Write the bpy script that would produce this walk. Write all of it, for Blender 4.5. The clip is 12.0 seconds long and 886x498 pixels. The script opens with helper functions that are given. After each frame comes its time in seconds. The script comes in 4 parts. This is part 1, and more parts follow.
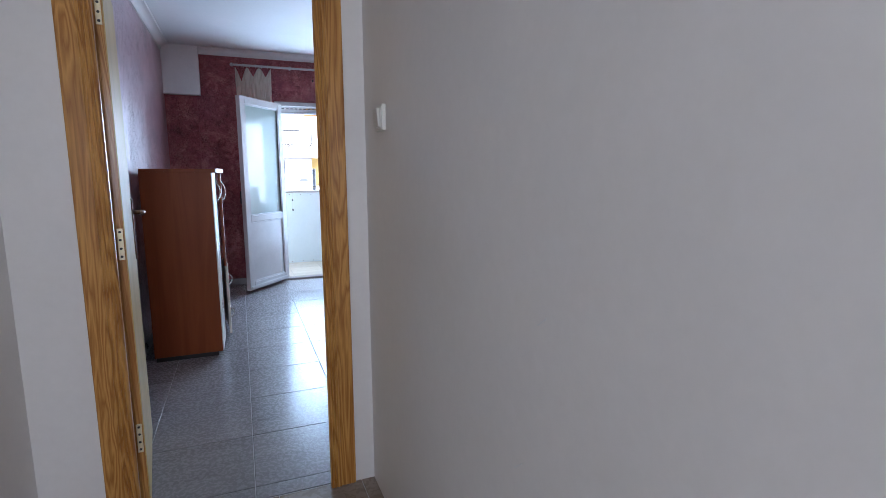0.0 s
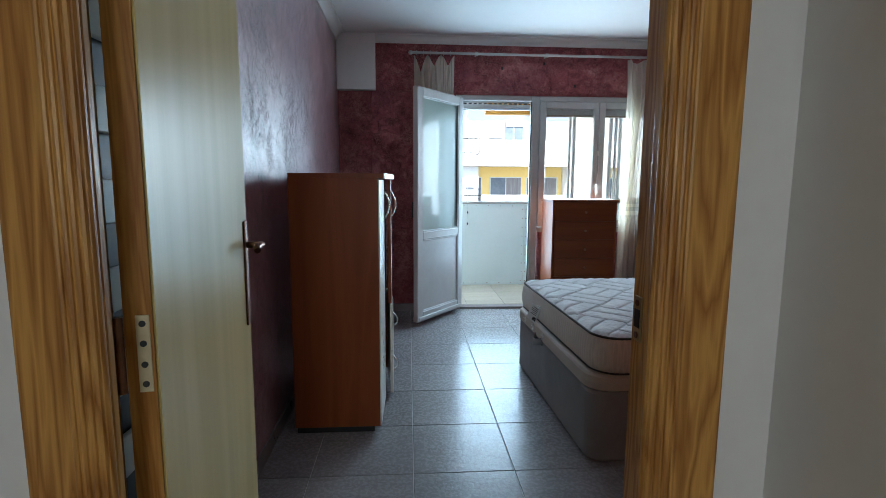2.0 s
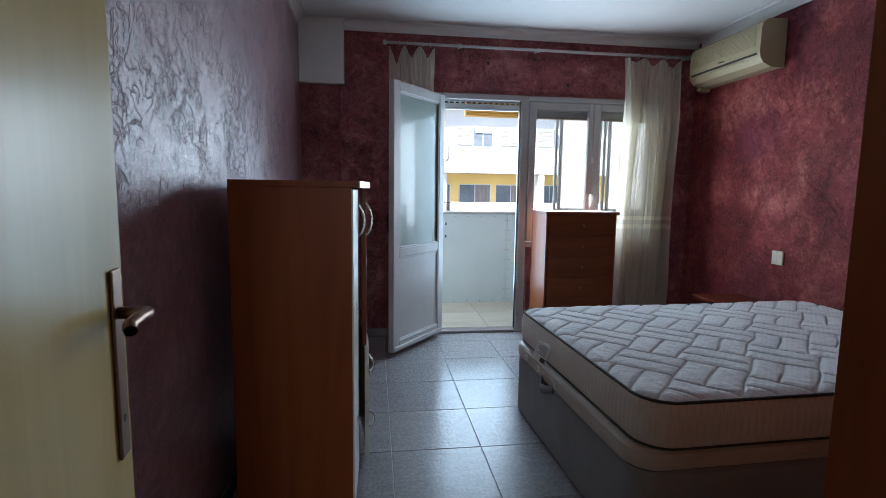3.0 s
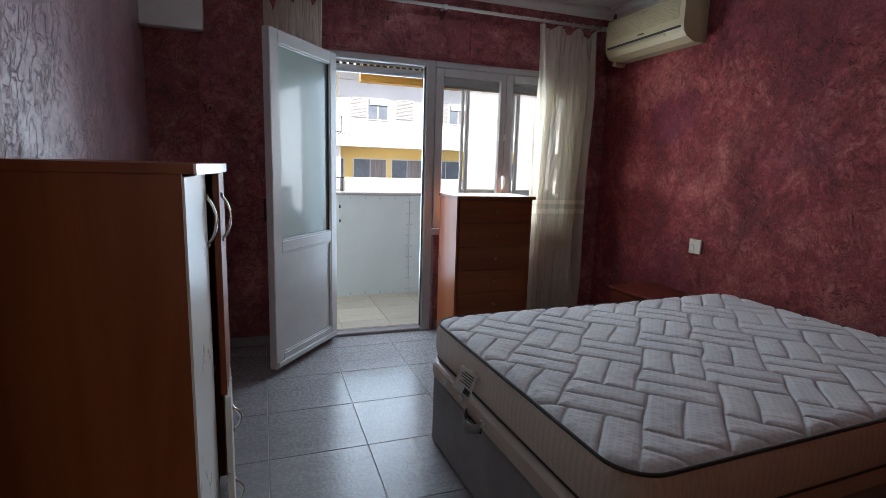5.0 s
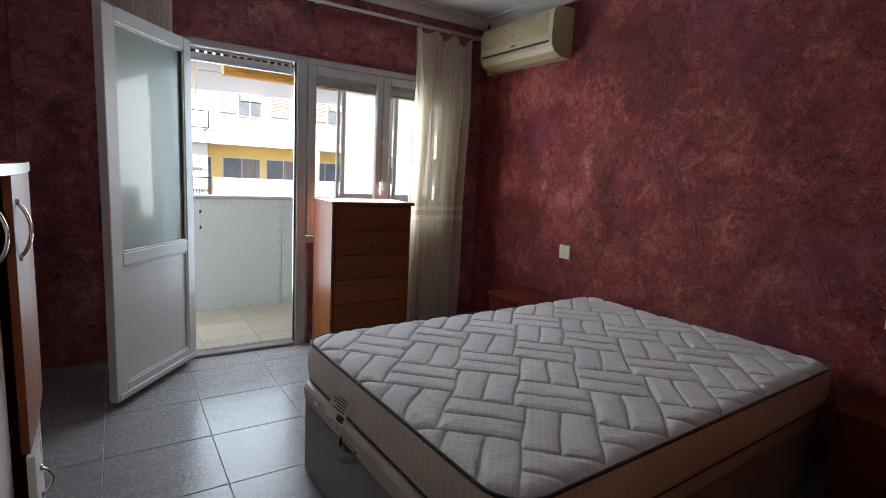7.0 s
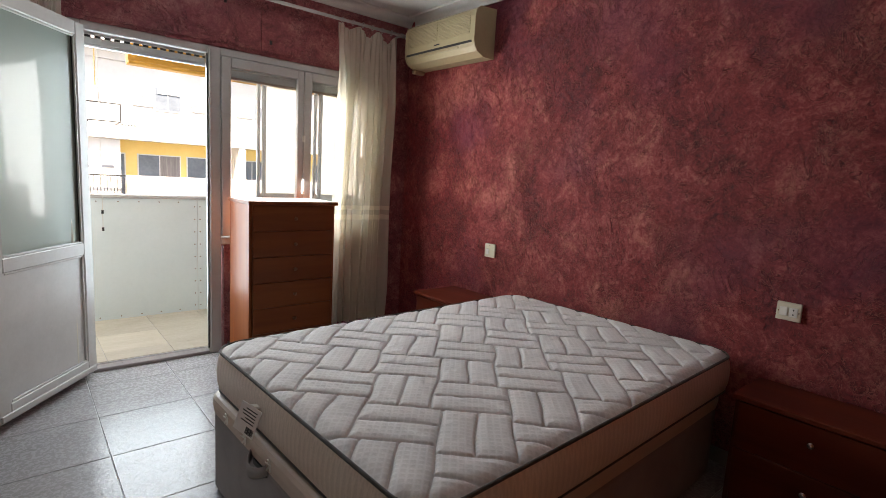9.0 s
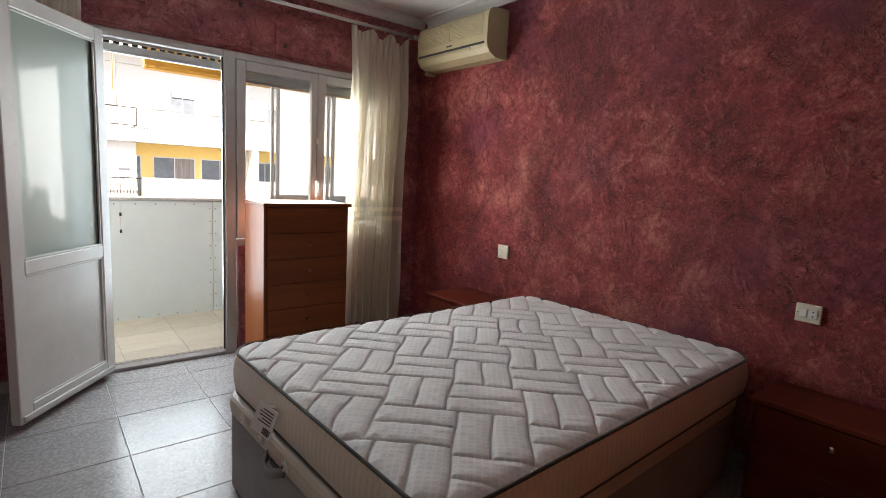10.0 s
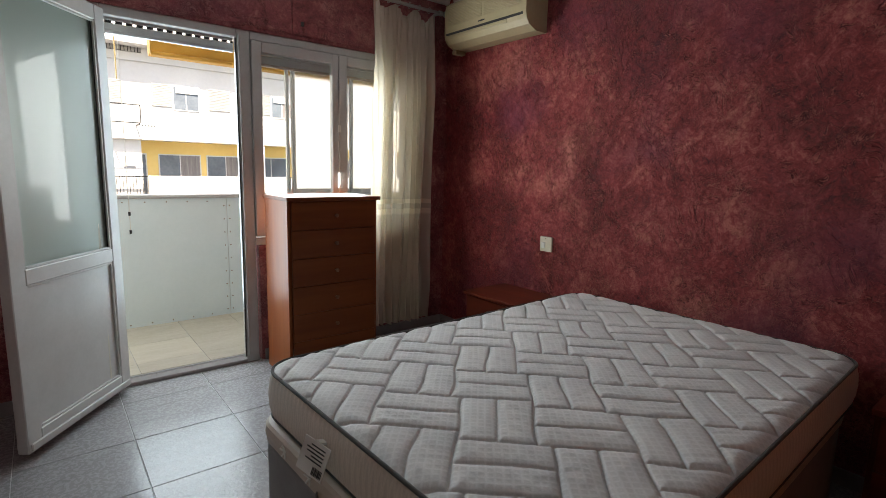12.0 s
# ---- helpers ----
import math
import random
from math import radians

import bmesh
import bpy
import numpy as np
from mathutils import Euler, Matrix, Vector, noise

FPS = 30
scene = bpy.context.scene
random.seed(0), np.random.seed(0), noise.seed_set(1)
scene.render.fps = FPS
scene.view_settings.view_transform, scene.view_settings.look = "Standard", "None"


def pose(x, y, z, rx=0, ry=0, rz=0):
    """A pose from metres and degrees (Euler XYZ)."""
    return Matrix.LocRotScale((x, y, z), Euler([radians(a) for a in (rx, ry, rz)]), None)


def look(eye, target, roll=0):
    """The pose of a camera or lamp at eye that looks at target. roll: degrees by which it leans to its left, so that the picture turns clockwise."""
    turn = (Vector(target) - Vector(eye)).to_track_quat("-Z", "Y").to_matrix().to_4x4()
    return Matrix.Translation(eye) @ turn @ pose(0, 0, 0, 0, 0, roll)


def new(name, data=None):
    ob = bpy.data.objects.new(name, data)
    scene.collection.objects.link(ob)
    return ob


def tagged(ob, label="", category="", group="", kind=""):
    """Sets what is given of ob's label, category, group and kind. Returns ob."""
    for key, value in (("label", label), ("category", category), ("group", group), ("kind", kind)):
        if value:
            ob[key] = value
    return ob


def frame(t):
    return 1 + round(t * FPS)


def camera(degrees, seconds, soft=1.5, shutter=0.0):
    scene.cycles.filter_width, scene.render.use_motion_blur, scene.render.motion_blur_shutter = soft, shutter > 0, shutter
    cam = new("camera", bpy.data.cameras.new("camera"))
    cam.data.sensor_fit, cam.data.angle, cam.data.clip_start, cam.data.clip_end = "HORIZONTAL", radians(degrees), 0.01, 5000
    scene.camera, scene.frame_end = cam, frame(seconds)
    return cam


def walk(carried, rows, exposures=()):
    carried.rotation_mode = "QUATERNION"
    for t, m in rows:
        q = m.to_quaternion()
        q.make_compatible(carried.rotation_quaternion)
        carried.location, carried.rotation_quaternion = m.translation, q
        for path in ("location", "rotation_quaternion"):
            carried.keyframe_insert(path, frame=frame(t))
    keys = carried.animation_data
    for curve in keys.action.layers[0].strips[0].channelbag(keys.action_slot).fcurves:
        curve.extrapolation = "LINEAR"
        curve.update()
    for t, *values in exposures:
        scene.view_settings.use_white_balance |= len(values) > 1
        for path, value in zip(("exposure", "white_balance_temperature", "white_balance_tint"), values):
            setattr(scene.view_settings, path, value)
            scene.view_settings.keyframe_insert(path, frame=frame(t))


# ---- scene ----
cam = camera(82.5, 12.0, 0.8)
PATH = [
    (0, (0.025, -0.153, 1.266), (0.758, 1.685, 0.976), -0.3),
    (0.5, (0.008, 0.151, 1.252), (0.528, 2.061, 0.968), 0.1),
    (1, (0.018, 0.462, 1.264), (0.37, 2.41, 0.977), 0.5),
    (1.5, (0.005, 0.828, 1.263), (0.214, 2.798, 0.988), 0.4),
    (2, (-0.006, 1.178, 1.268), (0.13, 3.157, 1.012), 0.3),
    (2.5, (-0.029, 1.515, 1.256), (0.102, 3.498, 1.038), 0.6),
    (3, (-0.071, 1.784, 1.287), (0.199, 3.752, 1.057), 0.8),
    (5, (0.018, 2.389, 1.326), (0.685, 4.247, 1.006), 1.7),
    (5.5, (0.055, 2.476, 1.328), (0.876, 4.278, 1.044), 1.9),
    (6, (0.066, 2.502, 1.332), (0.997, 4.25, 1.056), 2.1),
    (6.5, (0.08, 2.501, 1.334), (1.094, 4.201, 1.045), 2.7),
    (7, (0.101, 2.497, 1.342), (1.183, 4.154, 1.052), 3.0),
    (7.5, (0.132, 2.497, 1.339), (1.277, 4.111, 1.056), 3.1),
    (9.5, (0.185, 2.49, 1.342), (1.484, 3.986, 1.064), 3.3),
    (10, (0.172, 2.498, 1.344), (1.424, 4.033, 1.067), 3.0),
    (10.5, (0.144, 2.503, 1.347), (1.312, 4.102, 1.066), 2.8),
    (11, (0.125, 2.535, 1.333), (1.244, 4.166, 1.037), 2.6),
    (11.5, (0.135, 2.667, 1.31), (1.266, 4.284, 0.987), 2.3),
    (12, (0.201, 2.869, 1.315), (1.432, 4.413, 1.002), 1.5),
]
walk(cam, [(t, look(eye, target, roll)) for t, eye, target, roll in PATH], [(0, 2.85, 5600, 18), (0.5, 2.85, 5900, 13), (1.0, 2.8, 5500, -5), (1.5, 2.7, 5500, -6), (2.0, 2.35, 5900, 5), (2.5, 2.1, 5950, 9), (3.2, 1.95, 6150, 13), (5.0, 1.75, 6650, 18), (5.5, 1.7, 6650, 18), (7.5, 2.0, 7450, 19), (9.5, 2.45, 8000, 19), (10.5, 2.25, 7950, 19), (11.5, 1.95, 7800, 17), (12, 1.98, 7700, 15)])


# ---- world, sun, daylight ----
world = bpy.data.worlds.new("sky")
scene.world = world
world.use_nodes = True
wn = world.node_tree
sky = wn.nodes.new("ShaderNodeTexSky")
sky.sky_type = "NISHITA"
sky.sun_disc = False
sky.sun_elevation = radians(52)
sky.sun_rotation = radians(200)
wn.links.new(sky.outputs[0], wn.nodes["Background"].inputs[0])
wn.nodes["Background"].inputs[1].default_value = 0.11

sun = new("sun", bpy.data.lights.new("sun", "SUN"))
sun.data.energy = 5.0
sun.data.angle = radians(0.5)
sun.data.color = (1.0, 0.95, 0.87)
sun.matrix_world = look((-6, -16, 24), (0, 0, 0))


def window_light(name, eye, target, width, height, power, colour):
    lamp = bpy.data.lights.new(name, "AREA")
    lamp.shape, lamp.size, lamp.size_y, lamp.energy, lamp.color = "RECTANGLE", width, height, power, colour
    ob = new(name, lamp)
    ob.matrix_world = look(eye, target)
    return ob


# daylight of the balcony's door and window
window_light("balcony_door_light", (0.86, 6.31, 1.2), (0.86, 0.0, 1.0), 0.66, 1.6, 6.0, (0.56, 0.81, 1.0))
window_light("balcony_window_light", (1.71, 6.176, 1.42), (1.5, 0.0, 1.25), 0.74, 1.1, 7.2, (0.76, 0.90, 1.0))
window_light("balcony_sky_light", (0.4, 7.62, 1.78), (0.4, 0.0, 0.6), 2.6, 1.25, 9.0, (0.84, 0.94, 1.0))
# fill lamp in a made-up window at the hall's unseen end, behind the walker
window_light("hall_fill_light", (-0.1, -2.36, 1.55), (-0.1, 0.0, 1.3), 0.6, 1.1, 3.3, (0.93, 0.97, 1.0))


# ---- materials ----
def nodes_of(name):
    m = bpy.data.materials.new(name)
    m.use_nodes = True
    nt = m.node_tree
    return m, nt, nt.nodes["Principled BSDF"]


def noise_node(nt, scale, detail=4.0, rough=0.55, distortion=0.0, vec=None):
    n = nt.nodes.new("ShaderNodeTexNoise")
    n.inputs["Scale"].default_value = scale
    n.inputs["Detail"].default_value = detail
    n.inputs["Roughness"].default_value = rough
    n.inputs["Distortion"].default_value = distortion
    if vec is not None:
        nt.links.new(vec, n.inputs["Vector"])
    return n


def ramp_node(nt, fac, stops):
    r = nt.nodes.new("ShaderNodeValToRGB")
    el = r.color_ramp.elements
    while len(el) < len(stops):
        el.new(0.5)
    for e, (p, c) in zip(el, stops):
        e.position = p
        e.color = (*c, 1) if len(c) == 3 else c
    nt.links.new(fac, r.inputs[0])
    return r


def mix_node(nt, kind, fac, a, b):
    m = nt.nodes.new("ShaderNodeMixRGB")
    m.blend_type = kind
    for sock, v in zip(m.inputs, (fac, a, b)):
        if isinstance(v, (int, float)):
            sock.default_value = v
        elif isinstance(v, tuple):
            sock.default_value = (*v, 1)
        else:
            nt.links.new(v, sock)
    return m


def coords(nt, stretch=(1, 1, 1)):
    t = nt.nodes.new("ShaderNodeTexCoord")
    mp = nt.nodes.new("ShaderNodeMapping")
    mp.inputs["Scale"].default_value = stretch
    nt.links.new(t.outputs["Object"], mp.inputs["Vector"])
    return mp.outputs["Vector"]


def bump(nt, bsdf, height, strength, distance=0.01):
    b = nt.nodes.new("ShaderNodeBump")
    b.inputs["Strength"].default_value = strength
    b.inputs["Distance"].default_value = distance
    nt.links.new(height, b.inputs["Height"])
    nt.links.new(b.outputs[0], bsdf.inputs["Normal"])
    return b


def surface(name, dark, light, rough=0.5, metal=0.0, scale=6.0, fine=90.0, bumpy=0.1, rough_var=0.1, stretch=(1, 1, 1), coat=0.0, spec=0.5):
    """A plain surface with two scales of variation in colour, gloss and relief."""
    m, nt, b = nodes_of(name)
    v = coords(nt, stretch)
    big, small = noise_node(nt, scale, 5, 0.6, 0.3, v), noise_node(nt, fine, 3, 0.6, 0.0, v)
    mixed = mix_node(nt, "MIX", 0.3, big.outputs[0], small.outputs[0])
    r = ramp_node(nt, mixed.outputs[0], [(0.3, dark), (0.7, light)])
    nt.links.new(r.outputs[0], b.inputs["Base Color"])
    rr = nt.nodes.new("ShaderNodeMapRange")
    rr.inputs["To Min"].default_value = max(0.02, rough - rough_var)
    rr.inputs["To Max"].default_value = min(1, rough + rough_var)
    nt.links.new(mixed.outputs[0], rr.inputs["Value"])
    nt.links.new(rr.outputs[0], b.inputs["Roughness"])
    b.inputs["Metallic"].default_value = metal
    b.inputs["Coat Weight"].default_value = coat
    b.inputs["Coat Roughness"].default_value = 0.2
    b.inputs["Specular IOR Level"].default_value = spec
    if bumpy:
        bump(nt, b, mixed.outputs[0], bumpy, 0.004)
    return m


def stucco(name, deep, mid, pale, violet, rough, gloss, coat_rough=0.42, relief=0.016):
    """Waxed decorative plaster, trowelled in patches, with raised scratches."""
    m, nt, b = nodes_of(name)
    v = coords(nt)
    clouds = noise_node(nt, 1.9, 7, 0.62, 0.9, v)
    patches = noise_node(nt, 6.5, 8, 0.72, 1.3, v)
    grain = noise_node(nt, 38.0, 8, 0.75, 1.2, v)
    a = mix_node(nt, "MIX", 0.52, clouds.outputs[0], patches.outputs[0])
    c = mix_node(nt, "MIX", 0.36, a.outputs[0], grain.outputs[0])
    r = ramp_node(nt, c.outputs[0], [(0.4, deep), (0.5, mid), (0.61, pale)])
    # trowel ridges: thin lines where a strongly distorted noise crosses its middle
    lines = noise_node(nt, 13.0, 4, 0.6, 1.8, v)
    ridge = ramp_node(nt, lines.outputs[0], [(0.475, (0, 0, 0)), (0.5, (1, 1, 1)), (0.525, (0, 0, 0))])
    gate = noise_node(nt, 3.1, 2, 0.5, 0.0, v)
    gater = ramp_node(nt, gate.outputs[0], [(0.53, (0, 0, 0)), (0.66, (1, 1, 1))])
    ridged = mix_node(nt, "MULTIPLY", 1.0, ridge.outputs[0], gater.outputs[0])
    col = mix_node(nt, "MIX", 0.0, r.outputs[0], pale)
    fac = nt.nodes.new("ShaderNodeMath")
    fac.operation = "MULTIPLY"
    fac.inputs[1].default_value = 0.5
    nt.links.new(ridged.outputs[0], fac.inputs[0])
    nt.links.new(fac.outputs[0], col.inputs[0])
    # trowel scratches in three directions, in clusters: a raised lip on one side, a groove on the other
    lips, grooves = None, None
    for turn, size, seed in ((25, 15.0, 0.0), (-50, 19.0, 3.7), (80, 12.0, 8.1)):
        mp = nt.nodes.new("ShaderNodeMapping")
        mp.inputs["Location"].default_value = (seed, seed, seed)
        mp.inputs["Scale"].default_value = (1, 1, 0.32)
        spin = nt.nodes.new("ShaderNodeMapping")
        spin.inputs["Rotation"].default_value = (radians(turn), radians(turn * 0.8), 0)
        nt.links.new(v, spin.inputs["Vector"])
        nt.links.new(spin.outputs[0], mp.inputs["Vector"])
        cuts = noise_node(nt, size, 3, 0.6, 1.0, mp.outputs[0])
        groove = ramp_node(nt, cuts.outputs[0], [(0.476, (0, 0, 0)), (0.488, (1, 1, 1)), (0.5, (0, 0, 0))])
        lip = ramp_node(nt, cuts.outputs[0], [(0.5, (0, 0, 0)), (0.511, (1, 1, 1)), (0.524, (0, 0, 0))])
        where = noise_node(nt, 4.0, 3, 0.6, 0.4, mp.outputs[0])
        wherer = ramp_node(nt, where.outputs[0], [(0.49, (0, 0, 0)), (0.57, (1, 1, 1))])
        g = mix_node(nt, "MULTIPLY", 1.0, groove.outputs[0], wherer.outputs[0])
        l = mix_node(nt, "MULTIPLY", 1.0, lip.outputs[0], wherer.outputs[0])
        grooves = g if grooves is None else mix_node(nt, "LIGHTEN", 1.0, grooves.outputs[0], g.outputs[0])
        lips = l if lips is None else mix_node(nt, "LIGHTEN", 1.0, lips.outputs[0], l.outputs[0])
    half = nt.nodes.new("ShaderNodeMath")
    half.operation = "MULTIPLY"
    half.inputs[1].default_value = 0.8
    nt.links.new(grooves.outputs[0], half.inputs[0])
    scored0 = mix_node(nt, "MIX", half.outputs[0], col.outputs[0], deep)
    # light caught by the scratch lips, put into the colour as the pale tone
    worn = nt.nodes.new("ShaderNodeMath")
    worn.operation = "MULTIPLY"
    worn.inputs[1].default_value = 0.8
    nt.links.new(lips.outputs[0], worn.inputs[0])
    scored = mix_node(nt, "MIX", worn.outputs[0], scored0.outputs[0], pale)
    hue = noise_node(nt, 1.3, 3, 0.5, 0.4, v)
    huer = ramp_node(nt, hue.outputs[0], [(0.5, (0, 0, 0)), (0.68, (0.75, 0.75, 0.75))])
    tinted = mix_node(nt, "MIX", huer.outputs[0], scored.outputs[0], violet)
    nt.links.new(tinted.outputs[0], b.inputs["Base Color"])
    rr = nt.nodes.new("ShaderNodeMapRange")
    rr.inputs["To Min"].default_value, rr.inputs["To Max"].default_value = rough
    nt.links.new(patches.outputs[0], rr.inputs["Value"])
    nt.links.new(rr.outputs[0], b.inputs["Roughness"])
    h0 = mix_node(nt, "ADD", 0.35, c.outputs[0], ridged.outputs[0])
    h = mix_node(nt, "ADD", 0.4, h0.outputs[0], lips.outputs[0])
    cutting = mix_node(nt, "SUBTRACT", 0.3, h.outputs[0], grooves.outputs[0])
    uneven = bump(nt, b, cutting.outputs[0], 0.9, relief)
    nt.links.new(uneven.outputs[0], b.inputs["Coat Normal"])
    b.inputs["Specular IOR Level"].default_value = gloss
    b.inputs["Coat Weight"].default_value = 1.0 if gloss > 0.5 else 0.12
    b.inputs["Coat Roughness"].default_value = coat_rough
    b.inputs["Coat IOR"].default_value = 2.0 if gloss > 0.5 else 1.5
    return m


def wood(name, dark, light, along="z", rough=0.4, scale=1.0, rings=9.0, coat=0.15, contrast=(0.25, 0.75), bumpy=0.08):
    """Grain that runs along one axis: stretched noise warped into cathedrals, with fine pores."""
    m, nt, b = nodes_of(name)
    st = {"x": (0.06, 1, 1), "y": (1, 0.06, 1), "z": (1, 1, 0.085)}[along]
    v = coords(nt, tuple(scale * s for s in st))
    body = noise_node(nt, 4.0, 4, 0.5, 0.6, v)
    mul = nt.nodes.new("ShaderNodeMath")
    mul.operation, mul.inputs[1].default_value = "MULTIPLY", rings
    nt.links.new(body.outputs[0], mul.inputs[0])
    fr = nt.nodes.new("ShaderNodeMath")
    fr.operation = "PINGPONG"
    fr.inputs[1].default_value = 0.5
    nt.links.new(mul.outputs[0], fr.inputs[0])
    two = nt.nodes.new("ShaderNodeMath")
    two.operation, two.inputs[1].default_value = "MULTIPLY", 2.0
    nt.links.new(fr.outputs[0], two.inputs[0])
    pv = coords(nt, tuple(scale * s for s in {"x": (0.03, 1, 1), "y": (1, 0.03, 1), "z": (1, 1, 0.03)}[along]))
    pores = noise_node(nt, 160.0, 3, 0.6, 0.0, pv)
    mixed = mix_node(nt, "MIX", 0.4, two.outputs[0], pores.outputs[0])
    r = ramp_node(nt, mixed.outputs[0], [(max(0, contrast[0]), dark), (min(1, contrast[1]), light)])
    nt.links.new(r.outputs[0], b.inputs["Base Color"])
    b.inputs["Roughness"].default_value = rough
    b.inputs["Specular IOR Level"].default_value = 0.25
    b.inputs["Coat Weight"].default_value = coat
    b.inputs["Coat Roughness"].default_value = 0.15
    bump(nt, b, mixed.outputs[0], bumpy, 0.002)
    return m


def tile_material(name, dark, light, rough_lo, rough_hi, mottled=34.0, spec=0.21):
    """Glazed floor tile: faint clouds, and a glaze whose gloss is broken into small patches."""
    m, nt, b = nodes_of(name)
    v = coords(nt)
    info = nt.nodes.new("ShaderNodeObjectInfo")
    off = nt.nodes.new("ShaderNodeVectorMath")
    off.operation = "MULTIPLY_ADD"
    nt.links.new(info.outputs["Random"], off.inputs[0])
    off.inputs[1].default_value = (37.0, 19.0, 0.0)
    nt.links.new(v, off.inputs[2])
    drawn = nt.nodes.new("ShaderNodeMapping")
    drawn.inputs["Scale"].default_value = (0.35, 1.6, 1)
    nt.links.new(off.outputs[0], drawn.inputs["Vector"])
    cl = noise_node(nt, 9.0, 7, 0.65, 0.8, drawn.outputs[0])
    mo = noise_node(nt, mottled, 4, 0.55, 0.5, off.outputs[0])
    mixed = mix_node(nt, "MIX", 0.1, cl.outputs[0], mo.outputs[0])
    r = ramp_node(nt, mixed.outputs[0], [(0.3, dark), (0.7, light)])
    tint = nt.nodes.new("ShaderNodeMapRange")
    tint.inputs["To Min"].default_value, tint.inputs["To Max"].default_value = 0.92, 1.05
    nt.links.new(info.outputs["Random"], tint.inputs["Value"])
    hsv = nt.nodes.new("ShaderNodeHueSaturation")
    nt.links.new(tint.outputs[0], hsv.inputs["Value"])
    nt.links.new(r.outputs[0], hsv.inputs["Color"])
    nt.links.new(hsv.outputs[0], b.inputs["Base Color"])
    g = ramp_node(nt, mo.outputs[0], [(0.46, (rough_lo,) * 3), (0.53, (rough_hi,) * 3)])
    nt.links.new(g.outputs[0], b.inputs["Roughness"])
    bump(nt, b, mo.outputs[0], 0.4, 0.003)
    b.inputs["Specular IOR Level"].default_value = spec
    return m


def glass_material(name, tint=(0.95, 0.98, 0.97), rough=0.0):
    m, nt, b = nodes_of(name)
    b.inputs["Base Color"].default_value = (*tint, 1)
    b.inputs["Transmission Weight"].default_value = 1.0
    b.inputs["Roughness"].default_value = rough
    b.inputs["IOR"].default_value = 1.45
    return m


def cloth_material(name, dark, light, weave=700.0, sheer=0.0, fine_bump=0.25, grid=0.0):
    m, nt, b = nodes_of(name)
    v = coords(nt)
    big = noise_node(nt, 4.0, 4, 0.6, 0.2, v)
    wv = nt.nodes.new("ShaderNodeTexVoronoi")
    wv.inputs["Scale"].default_value = weave
    nt.links.new(v, wv.inputs["Vector"])
    mixed = mix_node(nt, "MIX", 0.25, big.outputs[0], wv.outputs["Distance"])
    r = ramp_node(nt, mixed.outputs[0], [(0.25, dark), (0.7, light)])
    b.inputs["Roughness"].default_value = 0.9
    b.inputs["Sheen Weight"].default_value = 0.25
    if grid:
        spun = nt.nodes.new("ShaderNodeMapping")
        spun.inputs["Rotation"].default_value = (0, 0, radians(-45.5))
        nt.links.new(v, spun.inputs["Vector"])
        bands = []
        for axis in ("X", "Y"):
            w = nt.nodes.new("ShaderNodeTexWave")
            w.bands_direction = axis
            w.inputs["Scale"].default_value = grid
            w.inputs["Distortion"].default_value = 0.6
            nt.links.new(spun.outputs[0], w.inputs["Vector"])
            bands.append(w)
        g = mix_node(nt, "LIGHTEN", 1.0, bands[0].outputs["Color"], bands[1].outputs["Color"])
        shade = ramp_node(nt, g.outputs[0], [(0.6, (0.9, 0.895, 0.89)), (0.98, (1, 1, 1))])
        mul = mix_node(nt, "MULTIPLY", 1.0, r.outputs[0], shade.outputs[0])
        nt.links.new(mul.outputs[0], b.inputs["Base Color"])
        hh = mix_node(nt, "MIX", 0.3, g.outputs[0], wv.outputs["Distance"])
        bump(nt, b, hh.outputs[0], 0.5, 0.0015)
    else:
        nt.links.new(r.outputs[0], b.inputs["Base Color"])
        bump(nt, b, wv.outputs["Distance"], fine_bump, 0.001)
    if sheer:
        out = nt.nodes["Material Output"]
        tr = nt.nodes.new("ShaderNodeBsdfTranslucent")
        nt.links.new(r.outputs[0], tr.inputs["Color"])
        tp = nt.nodes.new("ShaderNodeBsdfTransparent")
        m1, m2 = nt.nodes.new("ShaderNodeMixShader"), nt.nodes.new("ShaderNodeMixShader")
        m1.inputs[0].default_value, m2.inputs[0].default_value = 0.55, sheer
        nt.links.new(b.outputs[0], m1.inputs[1])
        nt.links.new(tr.outputs[0], m1.inputs[2])
        nt.links.new(m1.outputs[0], m2.inputs[1])
        nt.links.new(tp.outputs[0], m2.inputs[2])
        nt.links.new(m2.outputs[0], out.inputs["Surface"])
        # two less transparent bands across the cloth
        xyz = nt.nodes.new("ShaderNodeSeparateXYZ")
        nt.links.new(v, xyz.inputs[0])
        span = nt.nodes.new("ShaderNodeMapRange")
        span.inputs["From Min"].default_value, span.inputs["From Max"].default_value = -1.50, -1.36
        nt.links.new(xyz.outputs["Z"], span.inputs["Value"])
        bands = ramp_node(nt, span.outputs[0], [(0.0, (sheer,) * 3), (0.12, (0.08,) * 3), (0.34, (0.08,) * 3), (0.36, (sheer,) * 3), (0.62, (sheer,) * 3), (0.64, (0.08,) * 3), (0.86, (0.08,) * 3), (0.88, (sheer,) * 3)])
        nt.links.new(bands.outputs[0], m2.inputs[0])
    return m


